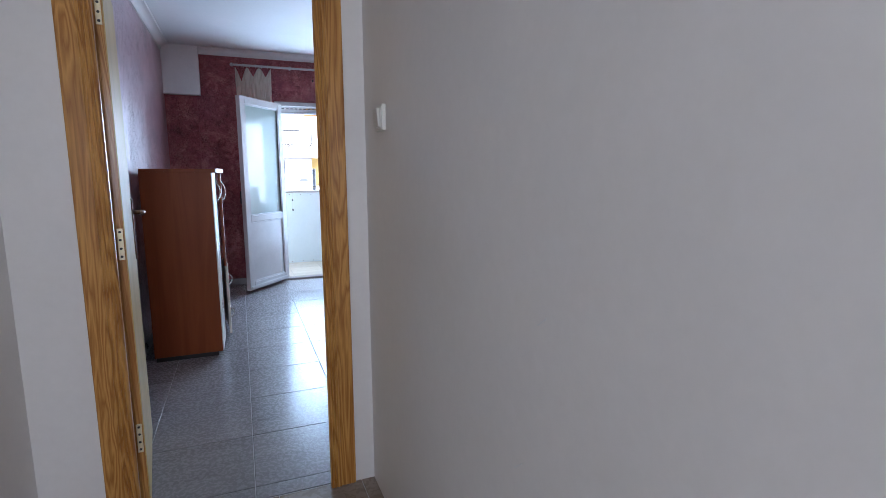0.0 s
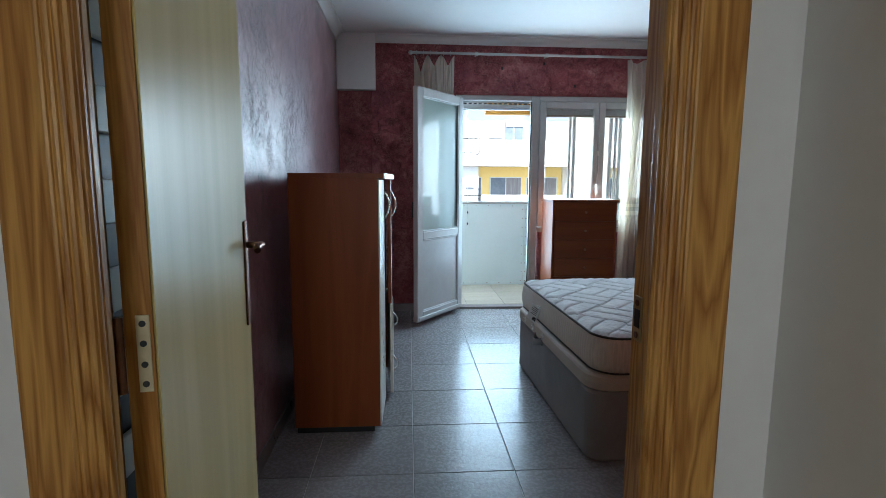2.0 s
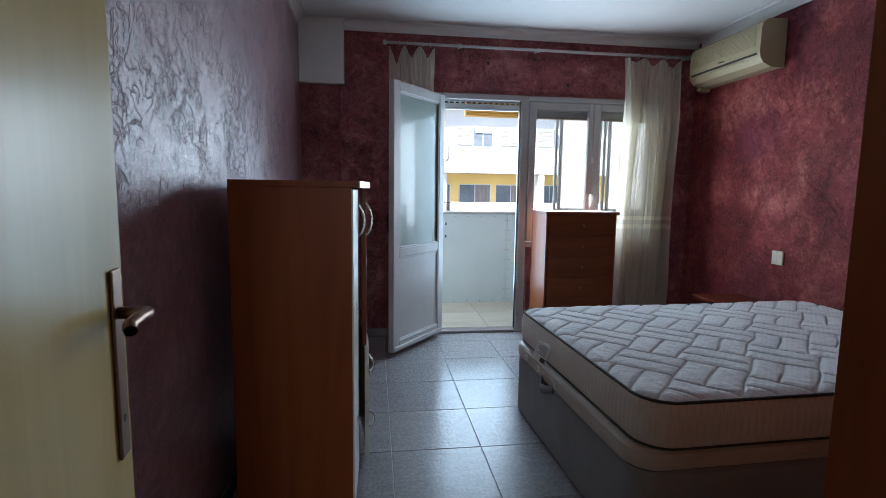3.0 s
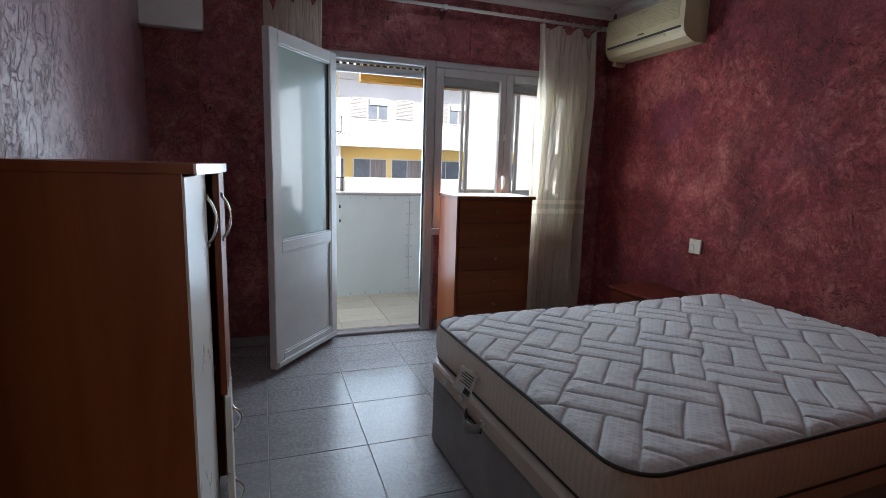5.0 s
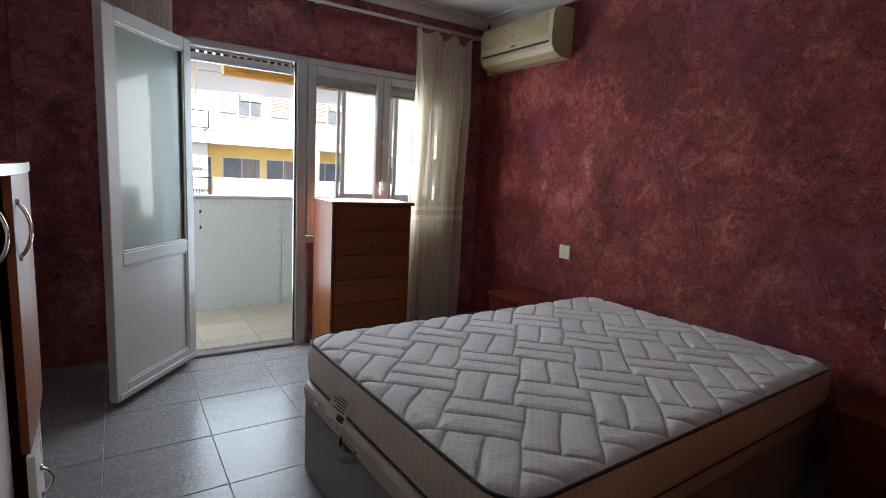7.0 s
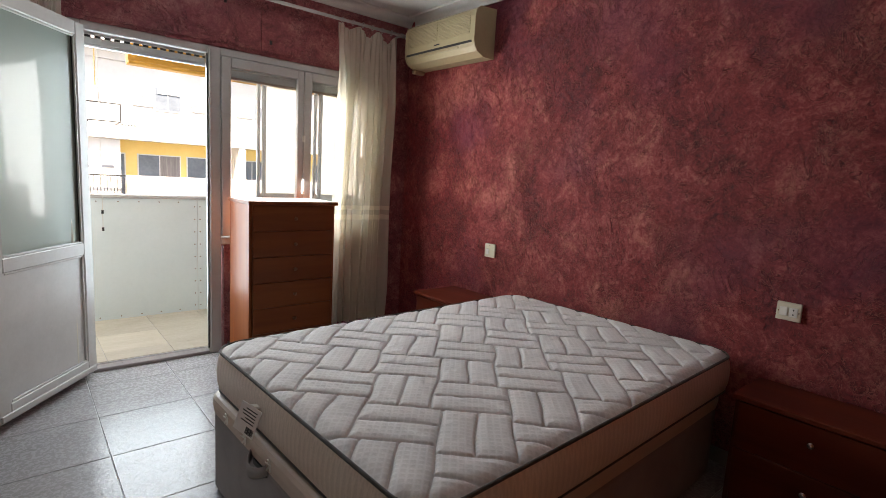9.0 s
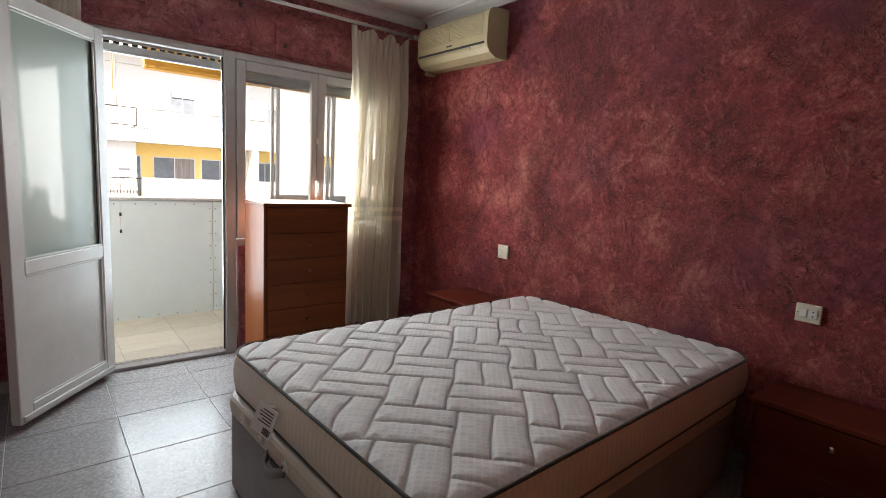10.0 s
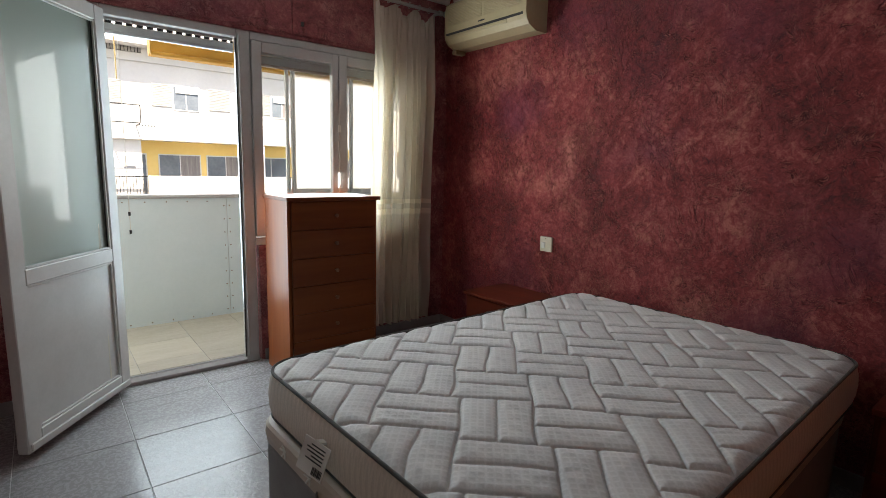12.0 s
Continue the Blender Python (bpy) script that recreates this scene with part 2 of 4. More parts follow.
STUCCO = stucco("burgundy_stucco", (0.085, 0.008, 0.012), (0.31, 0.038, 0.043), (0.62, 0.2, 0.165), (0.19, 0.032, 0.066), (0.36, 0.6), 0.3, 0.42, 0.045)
# paler, pinker mix of the burgundy stucco
PALER = stucco("paler_burgundy_stucco", (0.12, 0.02, 0.026), (0.36, 0.09, 0.098), (0.64, 0.29, 0.275), (0.24, 0.06, 0.09), (0.36, 0.6), 0.3, 0.42, 0.03)
# waxed gloss, plus the window's grazing sheen painted in as paler colours
WAXED_SHEEN = stucco("waxed_stucco_painted_sheen", (0.10, 0.03, 0.042), (0.36, 0.15, 0.18), (0.66, 0.45, 0.47), (0.28, 0.11, 0.16), (0.26, 0.42), 1.0, 0.34, 0.008)
HALL_PAINT = surface("hall_white_paint", (0.72, 0.695, 0.66), (0.79, 0.765, 0.735), 0.42, scale=1.4, fine=38, bumpy=0.12, rough_var=0.1)
CEILING_PAINT = surface("ceiling_paint", (0.70, 0.70, 0.69), (0.78, 0.78, 0.77), 0.7, scale=1.2, fine=60, bumpy=0.08)
PLASTER_WHITE = surface("cornice_plaster", (0.66, 0.65, 0.63), (0.76, 0.75, 0.73), 0.6, scale=3, fine=50, bumpy=0.1)
PINE = wood("varnished_pine", (0.30, 0.115, 0.02), (0.58, 0.30, 0.075), "z", 0.38, 2.6, 14.0, 0.25, (0.15, 0.8))
LEAF_VENEER = wood("pale_varnished_veneer", (0.54, 0.38, 0.11), (0.68, 0.5, 0.18), "z", 0.36, 1.0, 4.0, 0.1, (0.0, 1.0), 0.03)
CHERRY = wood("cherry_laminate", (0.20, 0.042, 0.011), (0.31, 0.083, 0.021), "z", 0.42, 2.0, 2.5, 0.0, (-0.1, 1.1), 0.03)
# same laminate, level grain, darkened: shade on the chest's front put into the colour
CHERRY_H_SHADE = wood("cherry_laminate_level_shaded", (0.125, 0.027, 0.007), (0.205, 0.055, 0.014), "x", 0.42, 2.0, 2.5, 0.0, (-0.1, 1.1), 0.03)
MAHOGANY = wood("dark_mahogany_laminate", (0.085, 0.013, 0.007), (0.15, 0.028, 0.013), "x", 0.4, 2.0, 2.5, 0.0, (-0.1, 1.1), 0.03)
CREAM = surface("cream_lacquer", (0.72, 0.69, 0.61), (0.78, 0.75, 0.68), 0.3, scale=3, fine=30, bumpy=0.02)
WHITE_METAL = surface("white_lacquered_aluminium", (0.46, 0.455, 0.44), (0.55, 0.545, 0.53), 0.38, scale=5, fine=60, bumpy=0.03)
GLASS = glass_material("window_glass")
MILKY = glass_material("pale_reflecting_glass", (0.40, 0.48, 0.44), 0.3)
for key, value in (("Transmission Weight", 0.5), ("Coat Weight", 0.4), ("Coat Roughness", 0.015), ("Coat IOR", 1.45)):
    MILKY.node_tree.nodes["Principled BSDF"].inputs[key].default_value = value
FROSTED = glass_material("frosted_glass", (0.95, 0.97, 0.97), 0.45)
FLOOR_TILE = tile_material("grey_glazed_tile", (0.26, 0.243, 0.248), (0.335, 0.318, 0.322), 0.05, 0.33, 60.0, 0.24)
HALL_TILE = tile_material("brown_hall_tile", (0.24, 0.19, 0.15), (0.33, 0.27, 0.22), 0.2, 0.4)
CREAM_TILE = tile_material("cream_balcony_tile", (0.60, 0.56, 0.45), (0.70, 0.66, 0.56), 0.3, 0.5)
GROUT = surface("pale_grout", (0.50, 0.50, 0.50), (0.66, 0.66, 0.66), 0.85, scale=9, fine=120, bumpy=0.2)
SKIRT_TILE = surface("skirting_tile", (0.22, 0.19, 0.19), (0.31, 0.28, 0.28), 0.3, scale=6, fine=60, bumpy=0.05)
TICKING = cloth_material("mattress_ticking", (0.55, 0.55, 0.56), (0.72, 0.715, 0.705), 260.0, grid=15.0)
MATTRESS_SIDE = cloth_material("mattress_border", (0.58, 0.48, 0.40), (0.72, 0.62, 0.53), 160.0, grid=16.0)
PIPING = cloth_material("black_piping", (0.015, 0.013, 0.012), (0.04, 0.035, 0.03), 900.0)
BASE_FABRIC = surface("grey_suede_fabric", (0.21, 0.20, 0.20), (0.33, 0.31, 0.31), 0.85, scale=4, fine=220, bumpy=0.15)
LID_FABRIC = surface("beige_leatherette", (0.47, 0.38, 0.31), (0.59, 0.49, 0.41), 0.55, scale=5, fine=150, bumpy=0.1)
SHEER = cloth_material("sheer_curtain", (0.86, 0.815, 0.69), (0.93, 0.90, 0.79), 900.0, 0.32)
AC_PLASTIC = surface("yellowed_plastic", (0.38, 0.31, 0.18), (0.46, 0.385, 0.24), 0.4, scale=3, fine=40, bumpy=0.02)
CHROME = surface("satin_nickel", (0.55, 0.53, 0.50), (0.68, 0.66, 0.62), 0.22, 1.0, 8, 120, 0.02)
BRASS = surface("worn_brass", (0.40, 0.29, 0.13), (0.66, 0.52, 0.28), 0.32, 1.0, 14, 120, 0.05)
PALE_BRASS = surface("pale_brass_plate", (0.60, 0.52, 0.32), (0.74, 0.66, 0.44), 0.32, 0.3, 14, 120, 0.05)
BRONZE = surface("antique_bronze", (0.16, 0.09, 0.06), (0.32, 0.19, 0.13), 0.35, 1.0, 14, 120, 0.05)
BLACK = surface("black_plastic", (0.012, 0.012, 0.012), (0.03, 0.03, 0.03), 0.5, scale=8, fine=90, bumpy=0.03)
WHITE_PLASTIC = surface("white_plastic", (0.66, 0.65, 0.60), (0.76, 0.75, 0.70), 0.35, scale=8, fine=90, bumpy=0.01)
IVORY_PLASTIC = surface("ivory_plastic", (0.60, 0.55, 0.42), (0.70, 0.65, 0.52), 0.4, scale=8, fine=90, bumpy=0.01)
PARAPET = surface("white_parapet_sheet", (0.69, 0.79, 0.80), (0.77, 0.86, 0.87), 0.5, scale=2, fine=40, bumpy=0.05)
BALCONY_WALL = surface("balcony_render", (0.74, 0.73, 0.70), (0.82, 0.81, 0.78), 0.8, scale=2, fine=80, bumpy=0.3)
FACADE_WHITE = surface("facade_white", (0.62, 0.60, 0.57), (0.72, 0.70, 0.67), 0.85, scale=0.5, fine=8, bumpy=0.2)
FACADE_YELLOW = surface("facade_yellow", (0.80, 0.57, 0.19), (0.86, 0.65, 0.26), 0.85, scale=0.6, fine=9, bumpy=0.2)
AWNING = cloth_material("orange_awning_canvas", (0.50, 0.24, 0.03), (0.62, 0.33, 0.06), 500.0)
SHUTTER = surface("shutter_slats", (0.55, 0.56, 0.55), (0.66, 0.67, 0.66), 0.5, scale=5, fine=60, bumpy=0.05)
DARK_PANE = surface("dark_far_pane", (0.07, 0.09, 0.115), (0.16, 0.19, 0.22), 0.45, scale=1.5, fine=9, bumpy=0.0)
FAR_CURTAIN = surface("far_curtain", (0.12, 0.11, 0.115), (0.30, 0.28, 0.27), 0.9, scale=3, fine=14, bumpy=0.0, stretch=(4, 4, 0.2))
FAR_SHUTTER = surface("far_grey_shutter", (0.26, 0.26, 0.26), (0.36, 0.36, 0.35), 0.6, scale=1, fine=9, bumpy=0.05)
IRON = surface("black_iron", (0.02, 0.02, 0.02), (0.05, 0.05, 0.05), 0.5, 0.6, 10, 90, 0.05)
ASPHALT = surface("street_asphalt", (0.04, 0.04, 0.042), (0.065, 0.065, 0.065), 0.9, scale=0.6, fine=20, bumpy=0.2)
PAPER = surface("label_paper", (0.66, 0.65, 0.62), (0.76, 0.75, 0.72), 0.7, scale=12, fine=90, bumpy=0.02)
INK = surface("label_ink", (0.03, 0.03, 0.03), (0.06, 0.06, 0.06), 0.6, scale=12, fine=90, bumpy=0.0)


# ---- helpers for meshes ----
def box(bm, x0, y0, z0, x1, y1, z1, bevel=0.0, segments=1):
    r = bmesh.ops.create_cube(bm, size=1.0)
    vs = r["verts"]
    for v in vs:
        v.co = Vector(((x0 + x1) / 2 + v.co.x * (x1 - x0), (y0 + y1) / 2 + v.co.y * (y1 - y0), (z0 + z1) / 2 + v.co.z * (z1 - z0)))
    if bevel:
        es = list({e for v in vs for e in v.link_edges})
        bmesh.ops.bevel(bm, geom=es, offset=bevel, segments=segments, affect="EDGES", profile=0.5)
    return bm


def boxm(*dims, bevel=0.0, segments=1):
    return box(bmesh.new(), *dims, bevel=bevel, segments=segments)


def rod(bm, a, b, r, sides=12, r2=None):
    """A round bar from a to b."""
    a, b = Vector(a), Vector(b)
    d = b - a
    m = Matrix.Translation((a + b) / 2) @ d.to_track_quat("Z", "Y").to_matrix().to_4x4()
    bmesh.ops.create_cone(bm, cap_ends=True, segments=sides, radius1=r, radius2=r if r2 is None else r2, depth=d.length, matrix=m)
    return bm


def rodm(a, b, r, sides=12, r2=None):
    return rod(bmesh.new(), a, b, r, sides, r2)


def ball(bm, c, r, sx=1, sy=1, sz=1, n=12):
    bmesh.ops.create_uvsphere(bm, u_segments=n, v_segments=n // 2 + 2, radius=r, matrix=Matrix.Translation(c) @ Matrix.Diagonal((sx, sy, sz, 1)))
    return bm


def sweep(bm, points, r, sides=8, closed=False):
    """A tube along a line of points."""
    pts = [Vector(p) for p in points]
    rings = []
    for i, p in enumerate(pts):
        if closed:
            d = pts[(i + 1) % len(pts)] - pts[i - 1]
        else:
            d = pts[min(i + 1, len(pts) - 1)] - pts[max(i - 1, 0)]
        q = d.to_track_quat("Z", "Y")
        rings.append([bm.verts.new(p + q @ Vector((r * math.cos(2 * math.pi * k / sides), r * math.sin(2 * math.pi * k / sides), 0))) for k in range(sides)])
    for i in range(len(rings) if closed else len(rings) - 1):
        a, b = rings[i], rings[(i + 1) % len(rings)]
        best = min(range(sides), key=lambda s: (a[0].co - b[s].co).length) if closed and i == len(rings) - 1 else 0
        for k in range(sides):
            bm.faces.new((a[k], a[(k + 1) % sides], b[(k + 1 + best) % sides], b[(k + best) % sides]))
    return bm


def extrude_profile(bm, profile, axis, t0, t1):
    """A closed profile of (u, z) pairs drawn out along x or y from t0 to t1."""
    def at(u, z, t):
        return (t, u, z) if axis == "x" else (u, t, z)
    a = [bm.verts.new(at(u, z, t0)) for u, z in profile]
    b = [bm.verts.new(at(u, z, t1)) for u, z in profile]
    n = len(profile)
    for i in range(n):
        bm.faces.new((a[i], a[(i + 1) % n], b[(i + 1) % n], b[i]))
    bm.faces.new(a[::-1])
    bm.faces.new(b)
    return bm


def mesh_of(name, bm, material, smooth=False):
    bmesh.ops.recalc_face_normals(bm, faces=bm.faces)
    me = bpy.data.meshes.new(name)
    if smooth:
        for f in bm.faces:
            f.smooth = True
    bm.to_mesh(me)
    bm.free()
    me.materials.append(material)
    return me


def part(name, bm, material, parent, label="", smooth=False):
    ob = new(name, mesh_of(name, bm, material, smooth))
    ob.parent = parent
    return tagged(ob, label)


def thing(name, place, label, category, turn=0.0, group="", kind=""):
    ob = new(name)
    ob.empty_display_size = 0.1
    ob.matrix_basis = pose(*place, 0, 0, turn)
    return tagged(ob, label, category, group, kind)


def structure(name, bm, material, label, category):
    return tagged(new(name, mesh_of(name, bm, material)), label, category, "", "structure")


# ---- the plan, in metres ----
XL, XR = -0.672, 2.84            # the bedroom's side walls
YD0, YD1 = 1.80, 1.90            # the wall with the hall door: hall face, room face
YF = 6.19                        # the face of the window wall
ZC = 2.66                        # ceilings
HL, HR, HB = -0.665, 0.485, -2.4  # the hall's side walls and its end
DL, DR, DH = -0.368, 0.302, 2.03  # the hall door's clear opening
WL, WR, WH = 0.455, 2.53, 2.125  # the opening to the balcony: door and window in one frame
SILL = 0.786
BAL = 7.36                       # the inner face of the balcony's parapet

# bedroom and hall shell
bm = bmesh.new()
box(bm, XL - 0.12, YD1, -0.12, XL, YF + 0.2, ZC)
structure("wall_west", bm, WAXED_SHEEN, "waxed burgundy trowelled stucco wall, window sheen painted into its colour", "wall")
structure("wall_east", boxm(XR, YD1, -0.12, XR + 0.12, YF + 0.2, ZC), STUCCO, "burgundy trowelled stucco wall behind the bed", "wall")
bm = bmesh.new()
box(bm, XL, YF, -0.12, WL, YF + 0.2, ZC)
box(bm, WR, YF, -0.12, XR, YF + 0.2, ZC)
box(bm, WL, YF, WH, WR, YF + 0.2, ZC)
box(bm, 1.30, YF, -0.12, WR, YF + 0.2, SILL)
structure("wall_north", bm, PALER, "paler burgundy stucco wall around the balcony door and window", "wall")
structure("wall_pier", boxm(-0.355, YF - 0.03, 0, WL - 0.012, YF - 0.002, 2.142, bevel=0.006), PALER, "paler burgundy stucco pier beside the balcony door", "wall")
structure("beam", boxm(XL + 0.001, YF - 0.08, 2.142, -0.312, YF - 0.003, ZC - 0.002, bevel=0.004), PLASTER_WHITE, "white plastered beam end under the ceiling", "beam")
bm = bmesh.new()
box(bm, HL - 0.16, YD0, -0.12, DL - 0.07, YD1, ZC)
box(bm, DR + 0.07, YD0, -0.12, XR + 0.12, YD1, ZC)
box(bm, DL - 0.07, YD0, DH + 0.028, DR + 0.07, YD1, ZC)
structure("wall_south", bm, HALL_PAINT, "white painted wall with the bedroom doorway", "wall")
structure("wall_south_lining", boxm(DR + 0.1, YD1, 0, XR, YD1 + 0.012, ZC), STUCCO, "burgundy stucco on the door wall", "wall")
structure("hall_wall_west", boxm(HL - 0.12, HB, -0.12, HL, YD0, ZC), HALL_PAINT, "white satin painted hall wall", "wall")
structure("hall_wall_east", boxm(HR, HB, -0.12, HR + 0.12, YD0, ZC), HALL_PAINT, "white satin painted hall wall with scuffs", "wall")
# unseen end wall, its opening added for the hall's fill lamp
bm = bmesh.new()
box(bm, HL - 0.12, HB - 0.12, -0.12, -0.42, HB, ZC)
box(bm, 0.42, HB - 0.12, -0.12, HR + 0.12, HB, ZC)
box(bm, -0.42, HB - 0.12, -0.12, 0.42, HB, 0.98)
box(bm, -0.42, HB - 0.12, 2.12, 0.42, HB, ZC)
structure("hall_wall_south", bm, HALL_PAINT, "unseen white painted end wall of the hall with a made-up window", "wall")
structure("ceiling", boxm(XL - 0.12, HB - 0.12, ZC, XR + 0.12, YF + 0.2, ZC + 0.25), CEILING_PAINT, "white painted ceiling", "ceiling")


def cornice(name, axis, u, side, t0, t1):
    """A stepped plaster cornice with a cove, along one wall."""
    p = [(0, 0), (0, -0.075), (0.012, -0.075), (0.014, -0.062)]
    for k in range(7):
        a = k / 6 * math.pi / 2
        p.append((0.014 + 0.05 * (1 - math.cos(a)), -0.062 + 0.046 * math.sin(a)))
    p += [(0.075, -0.016), (0.078, -0.01), (0.078, 0)]
    prof = [(u + side * a, ZC - 0.001 + b) for a, b in p]
    structure(name, extrude_profile(bmesh.new(), prof, axis, t0, t1), PLASTER_WHITE, "white moulded plaster cornice", "cornice")


cornice("cornice_north", "x", YF - 0.001, -1, -0.312, XR)
cornice("cornice_east", "y", XR - 0.001, -1, YD1, YF - 0.08)
cornice("cornice_west", "y", XL + 0.001, 1, YD1, YF - 0.085)

# floors
floor = structure("floor", boxm(XL - 0.02, YD0 + 0.02, -0.12, XR + 0.02, YF + 0.12, -0.004), GROUT, "grey glazed floor tiles with pale joints", "floor")
hall_floor = structure("floor_hall", boxm(HL - 0.02, HB, -0.12, HR + 0.02, YD0 + 0.018, -0.004), GROUT, "brown hall floor tiles", "floor")
balcony_floor = structure("floor_balcony", boxm(-1.2, YF + 0.12, -0.2, 4.2, BAL + 0.12, 0.016), GROUT, "cream balcony floor tiles", "floor")


def skirting(name, dims):
    structure(name, boxm(*dims, bevel=0.003), SKIRT_TILE, "grey tile skirting board", "skirting")


skirting("baseboard_west", (XL, YD1 + 0.02, 0, XL + 0.012, YF, 0.075))
skirting("baseboard_east", (XR - 0.012, YD1 + 0.02, 0, XR, YF, 0.075))
skirting("baseboard_north", (XL + 0.012, YF - 0.044, 0, WL - 0.02, YF - 0.031, 0.075))
skirting("baseboard_north_window", (1.32, YF - 0.012, 0, XR - 0.012, YF, 0.075))


# ---- hall door ----
def door_casing(name, dims):
    structure(name, boxm(*dims, bevel=0.0006 if "re" in name or "room" in name else 0.006 if name.startswith("trim") else 0.003, segments=2), PINE, "varnished pine door casing", "door frame")


door_casing("trim_left", (DL - 0.104, YD0 - 0.016, 0, DL - 0.002, YD0 - 0.001, DH + 0.1))
door_casing("trim_right", (DR, YD0 - 0.016, 0, DR + 0.103, YD0 - 0.001, DH + 0.1))
for side, x in (("left", DL - 0.002), ("right", DR)):
    out = -1 if side == "left" else 1
    for k in range(4):
        xb = x + out * (0.008 + k * 0.0105)
        bead = rodm((xb, YD0 - 0.0155, 0.001), (xb, YD0 - 0.0155, DH + 0.09), 0.0048 - 0.0003 * k, 8)
        structure("trim_bead_" + side, bead, PINE, "turned bead on the varnished pine casing", "door frame")
door_casing("trim_top", (DL - 0.002, YD0 - 0.016, DH, DR, YD0 - 0.001, DH + 0.1))
door_casing("jamb_left", (DL - 0.07, YD0 - 0.001, 0, DL - 0.004, YD0 + 0.014, DH + 0.028))
door_casing("jamb_left_rebate", (DL - 0.07, YD0 + 0.014, 0, DL - 0.052, YD1, DH + 0.028))
door_casing("jamb_right", (DR + 0.004, YD0 - 0.001, 0, DR + 0.07, YD0 + 0.018, DH + 0.028))
door_casing("jamb_right_rebate", (DR + 0.043, YD0 + 0.018, 0, DR + 0.07, YD1 + 0.03, DH + 0.028))
door_casing("jamb_top", (DL - 0.004, YD0 - 0.001, DH + 0.004, DR + 0.004, YD1, DH + 0.026))
door_casing("trim_room_right", (DR + 0.07, YD1 + 0.013, 0, DR + 0.12, YD1 + 0.03, DH + 0.1))
strike = thing("strike_plate", (DR + 0.043, 1.908, 1.03), "worn brass strike plate let into the pine jamb", "strike plate")
part("plate", boxm(-0.003, -0.012, 0, 0, 0.012, 0.07, bevel=0.001), BRASS, strike)
part("latch_hole", boxm(-0.0042, -0.008, 0.022, -0.003, 0.008, 0.05), BLACK, strike)
for z in (0.01, 0.06):
    part("screw", rodm((-0.005, 0, z), (-0.002, 0, z), 0.005), BRONZE, strike)

# local: the hinge edge at the origin, the leaf along +x, the face that looks into the passage at y = 0
door = thing("door", (-0.357, 1.885, 0.012), "pale varnished flush door standing open into the bedroom", "door", 97.7)
tagged(door, kind="structure")
part("leaf", boxm(0.0, 0.003, 0, 0.727, 0.037, 2.0, bevel=0.002), LEAF_VENEER, door)
part("lipping", boxm(-0.004, 0.002, 0, -0.0005, 0.038, 2.0), PINE, door, "pine edge of the door leaf")
part("face_sheet", boxm(0.001, -0.001, 0, 0.726, 0.002, 2.0), LEAF_VENEER, door)
lockset = part("lock_plate", boxm(0.668, -0.007, 0.87, 0.704, -0.001, 1.155, bevel=0.003, segments=2), BRONZE, door, "antique bronze lock plate")
h = bmesh.new()
rod(h, (0.686, -0.006, 1.09), (0.686, -0.045, 1.09), 0.009)
sweep(h, [(0.686, -0.045, 1.09), (0.665, -0.049, 1.092), (0.635, -0.048, 1.094), (0.607, -0.044, 1.09), (0.596, -0.048, 1.085)], 0.009)
part("door_handle", h, BRONZE, lockset, "curved lever handle", True)
part("keyhole", rodm((0.686, -0.0075, 0.93), (0.686, -0.006, 0.93), 0.006), BLACK, lockset)
for z in (0.97, 0.25, 1.75):
    hg = part("hinge", boxm(-0.0068, 0.005, z - 0.004, -0.004, 0.023, z + 0.106, bevel=0.0012, segments=2), PALE_BRASS, door, "pale brass hinge leaf")
    part("knuckle", rodm((-0.006, 0.044, z - 0.004), (-0.006, 0.044, z + 0.104), 0.006), BRONZE, hg)
    for k in (0.008, 0.036, 0.066, 0.094):
        part("screw", rodm((-0.0078, 0.014, z + k), (-0.006, 0.014, z + k), 0.0045), BLACK, hg)

rack = thing("wall_rack", (XL + 0.001, 2.62, 0.3), "dark rack with pale boards on the wall behind the door", "rack")
part("upright", boxm(0, -0.42, 0, 0.02, -0.39, 1.75), BLACK, rack)
part("upright", boxm(0, 0.13, 0, 0.02, 0.16, 1.75), BLACK, rack)
# black sheet added behind the boards so that their gaps read dark
part("backing", boxm(0.001, -0.39, 0.0, 0.008, 0.13, 1.75), BLACK, rack, "black sheet added so the gaps between boards read dark")
for k in range(9):
    part("board", boxm(0.02, -0.42, 0.12 + k * 0.19, 0.036, 0.16, 0.215 + k * 0.19, bevel=0.003), CREAM, rack)

switch = thing("light_switch", (HR - 0.001, 1.535, 1.412), "white plastic light switch on the hall wall", "switch")
part("plate", boxm(-0.016, -0.043, 0, 0, 0.043, 0.086, bevel=0.005, segments=3), WHITE_PLASTIC, switch)
part("inner_frame", boxm(-0.02, -0.034, 0.008, -0.015, 0.034, 0.078, bevel=0.002), WHITE_PLASTIC, switch)
rocker = part("rocker", boxm(-0.006, -0.028, -0.03, 0.004, 0.028, 0.03, bevel=0.002), WHITE_PLASTIC, switch)
rocker.matrix_basis = pose(-0.021, 0, 0.043, 0, -5, 0)

for y, z, ln, tilt in ((0.55, 1.02, 0.03, 35), (0.62, 0.72, 0.035, 40), (0.95, 1.63, 0.008, 0)):
    sc = boxm(-0.0016, -ln / 2, -0.0012, 0, ln / 2, 0.0012)
    ob = tagged(new("wall_scuff", mesh_of("wall_scuff", sc, CEILING_PAINT)), "pale scratch in the hall paint", "scuff", "", "structure")
    ob.matrix_basis = pose(HR - 0.0004, y, z, -tilt, 0, 0)

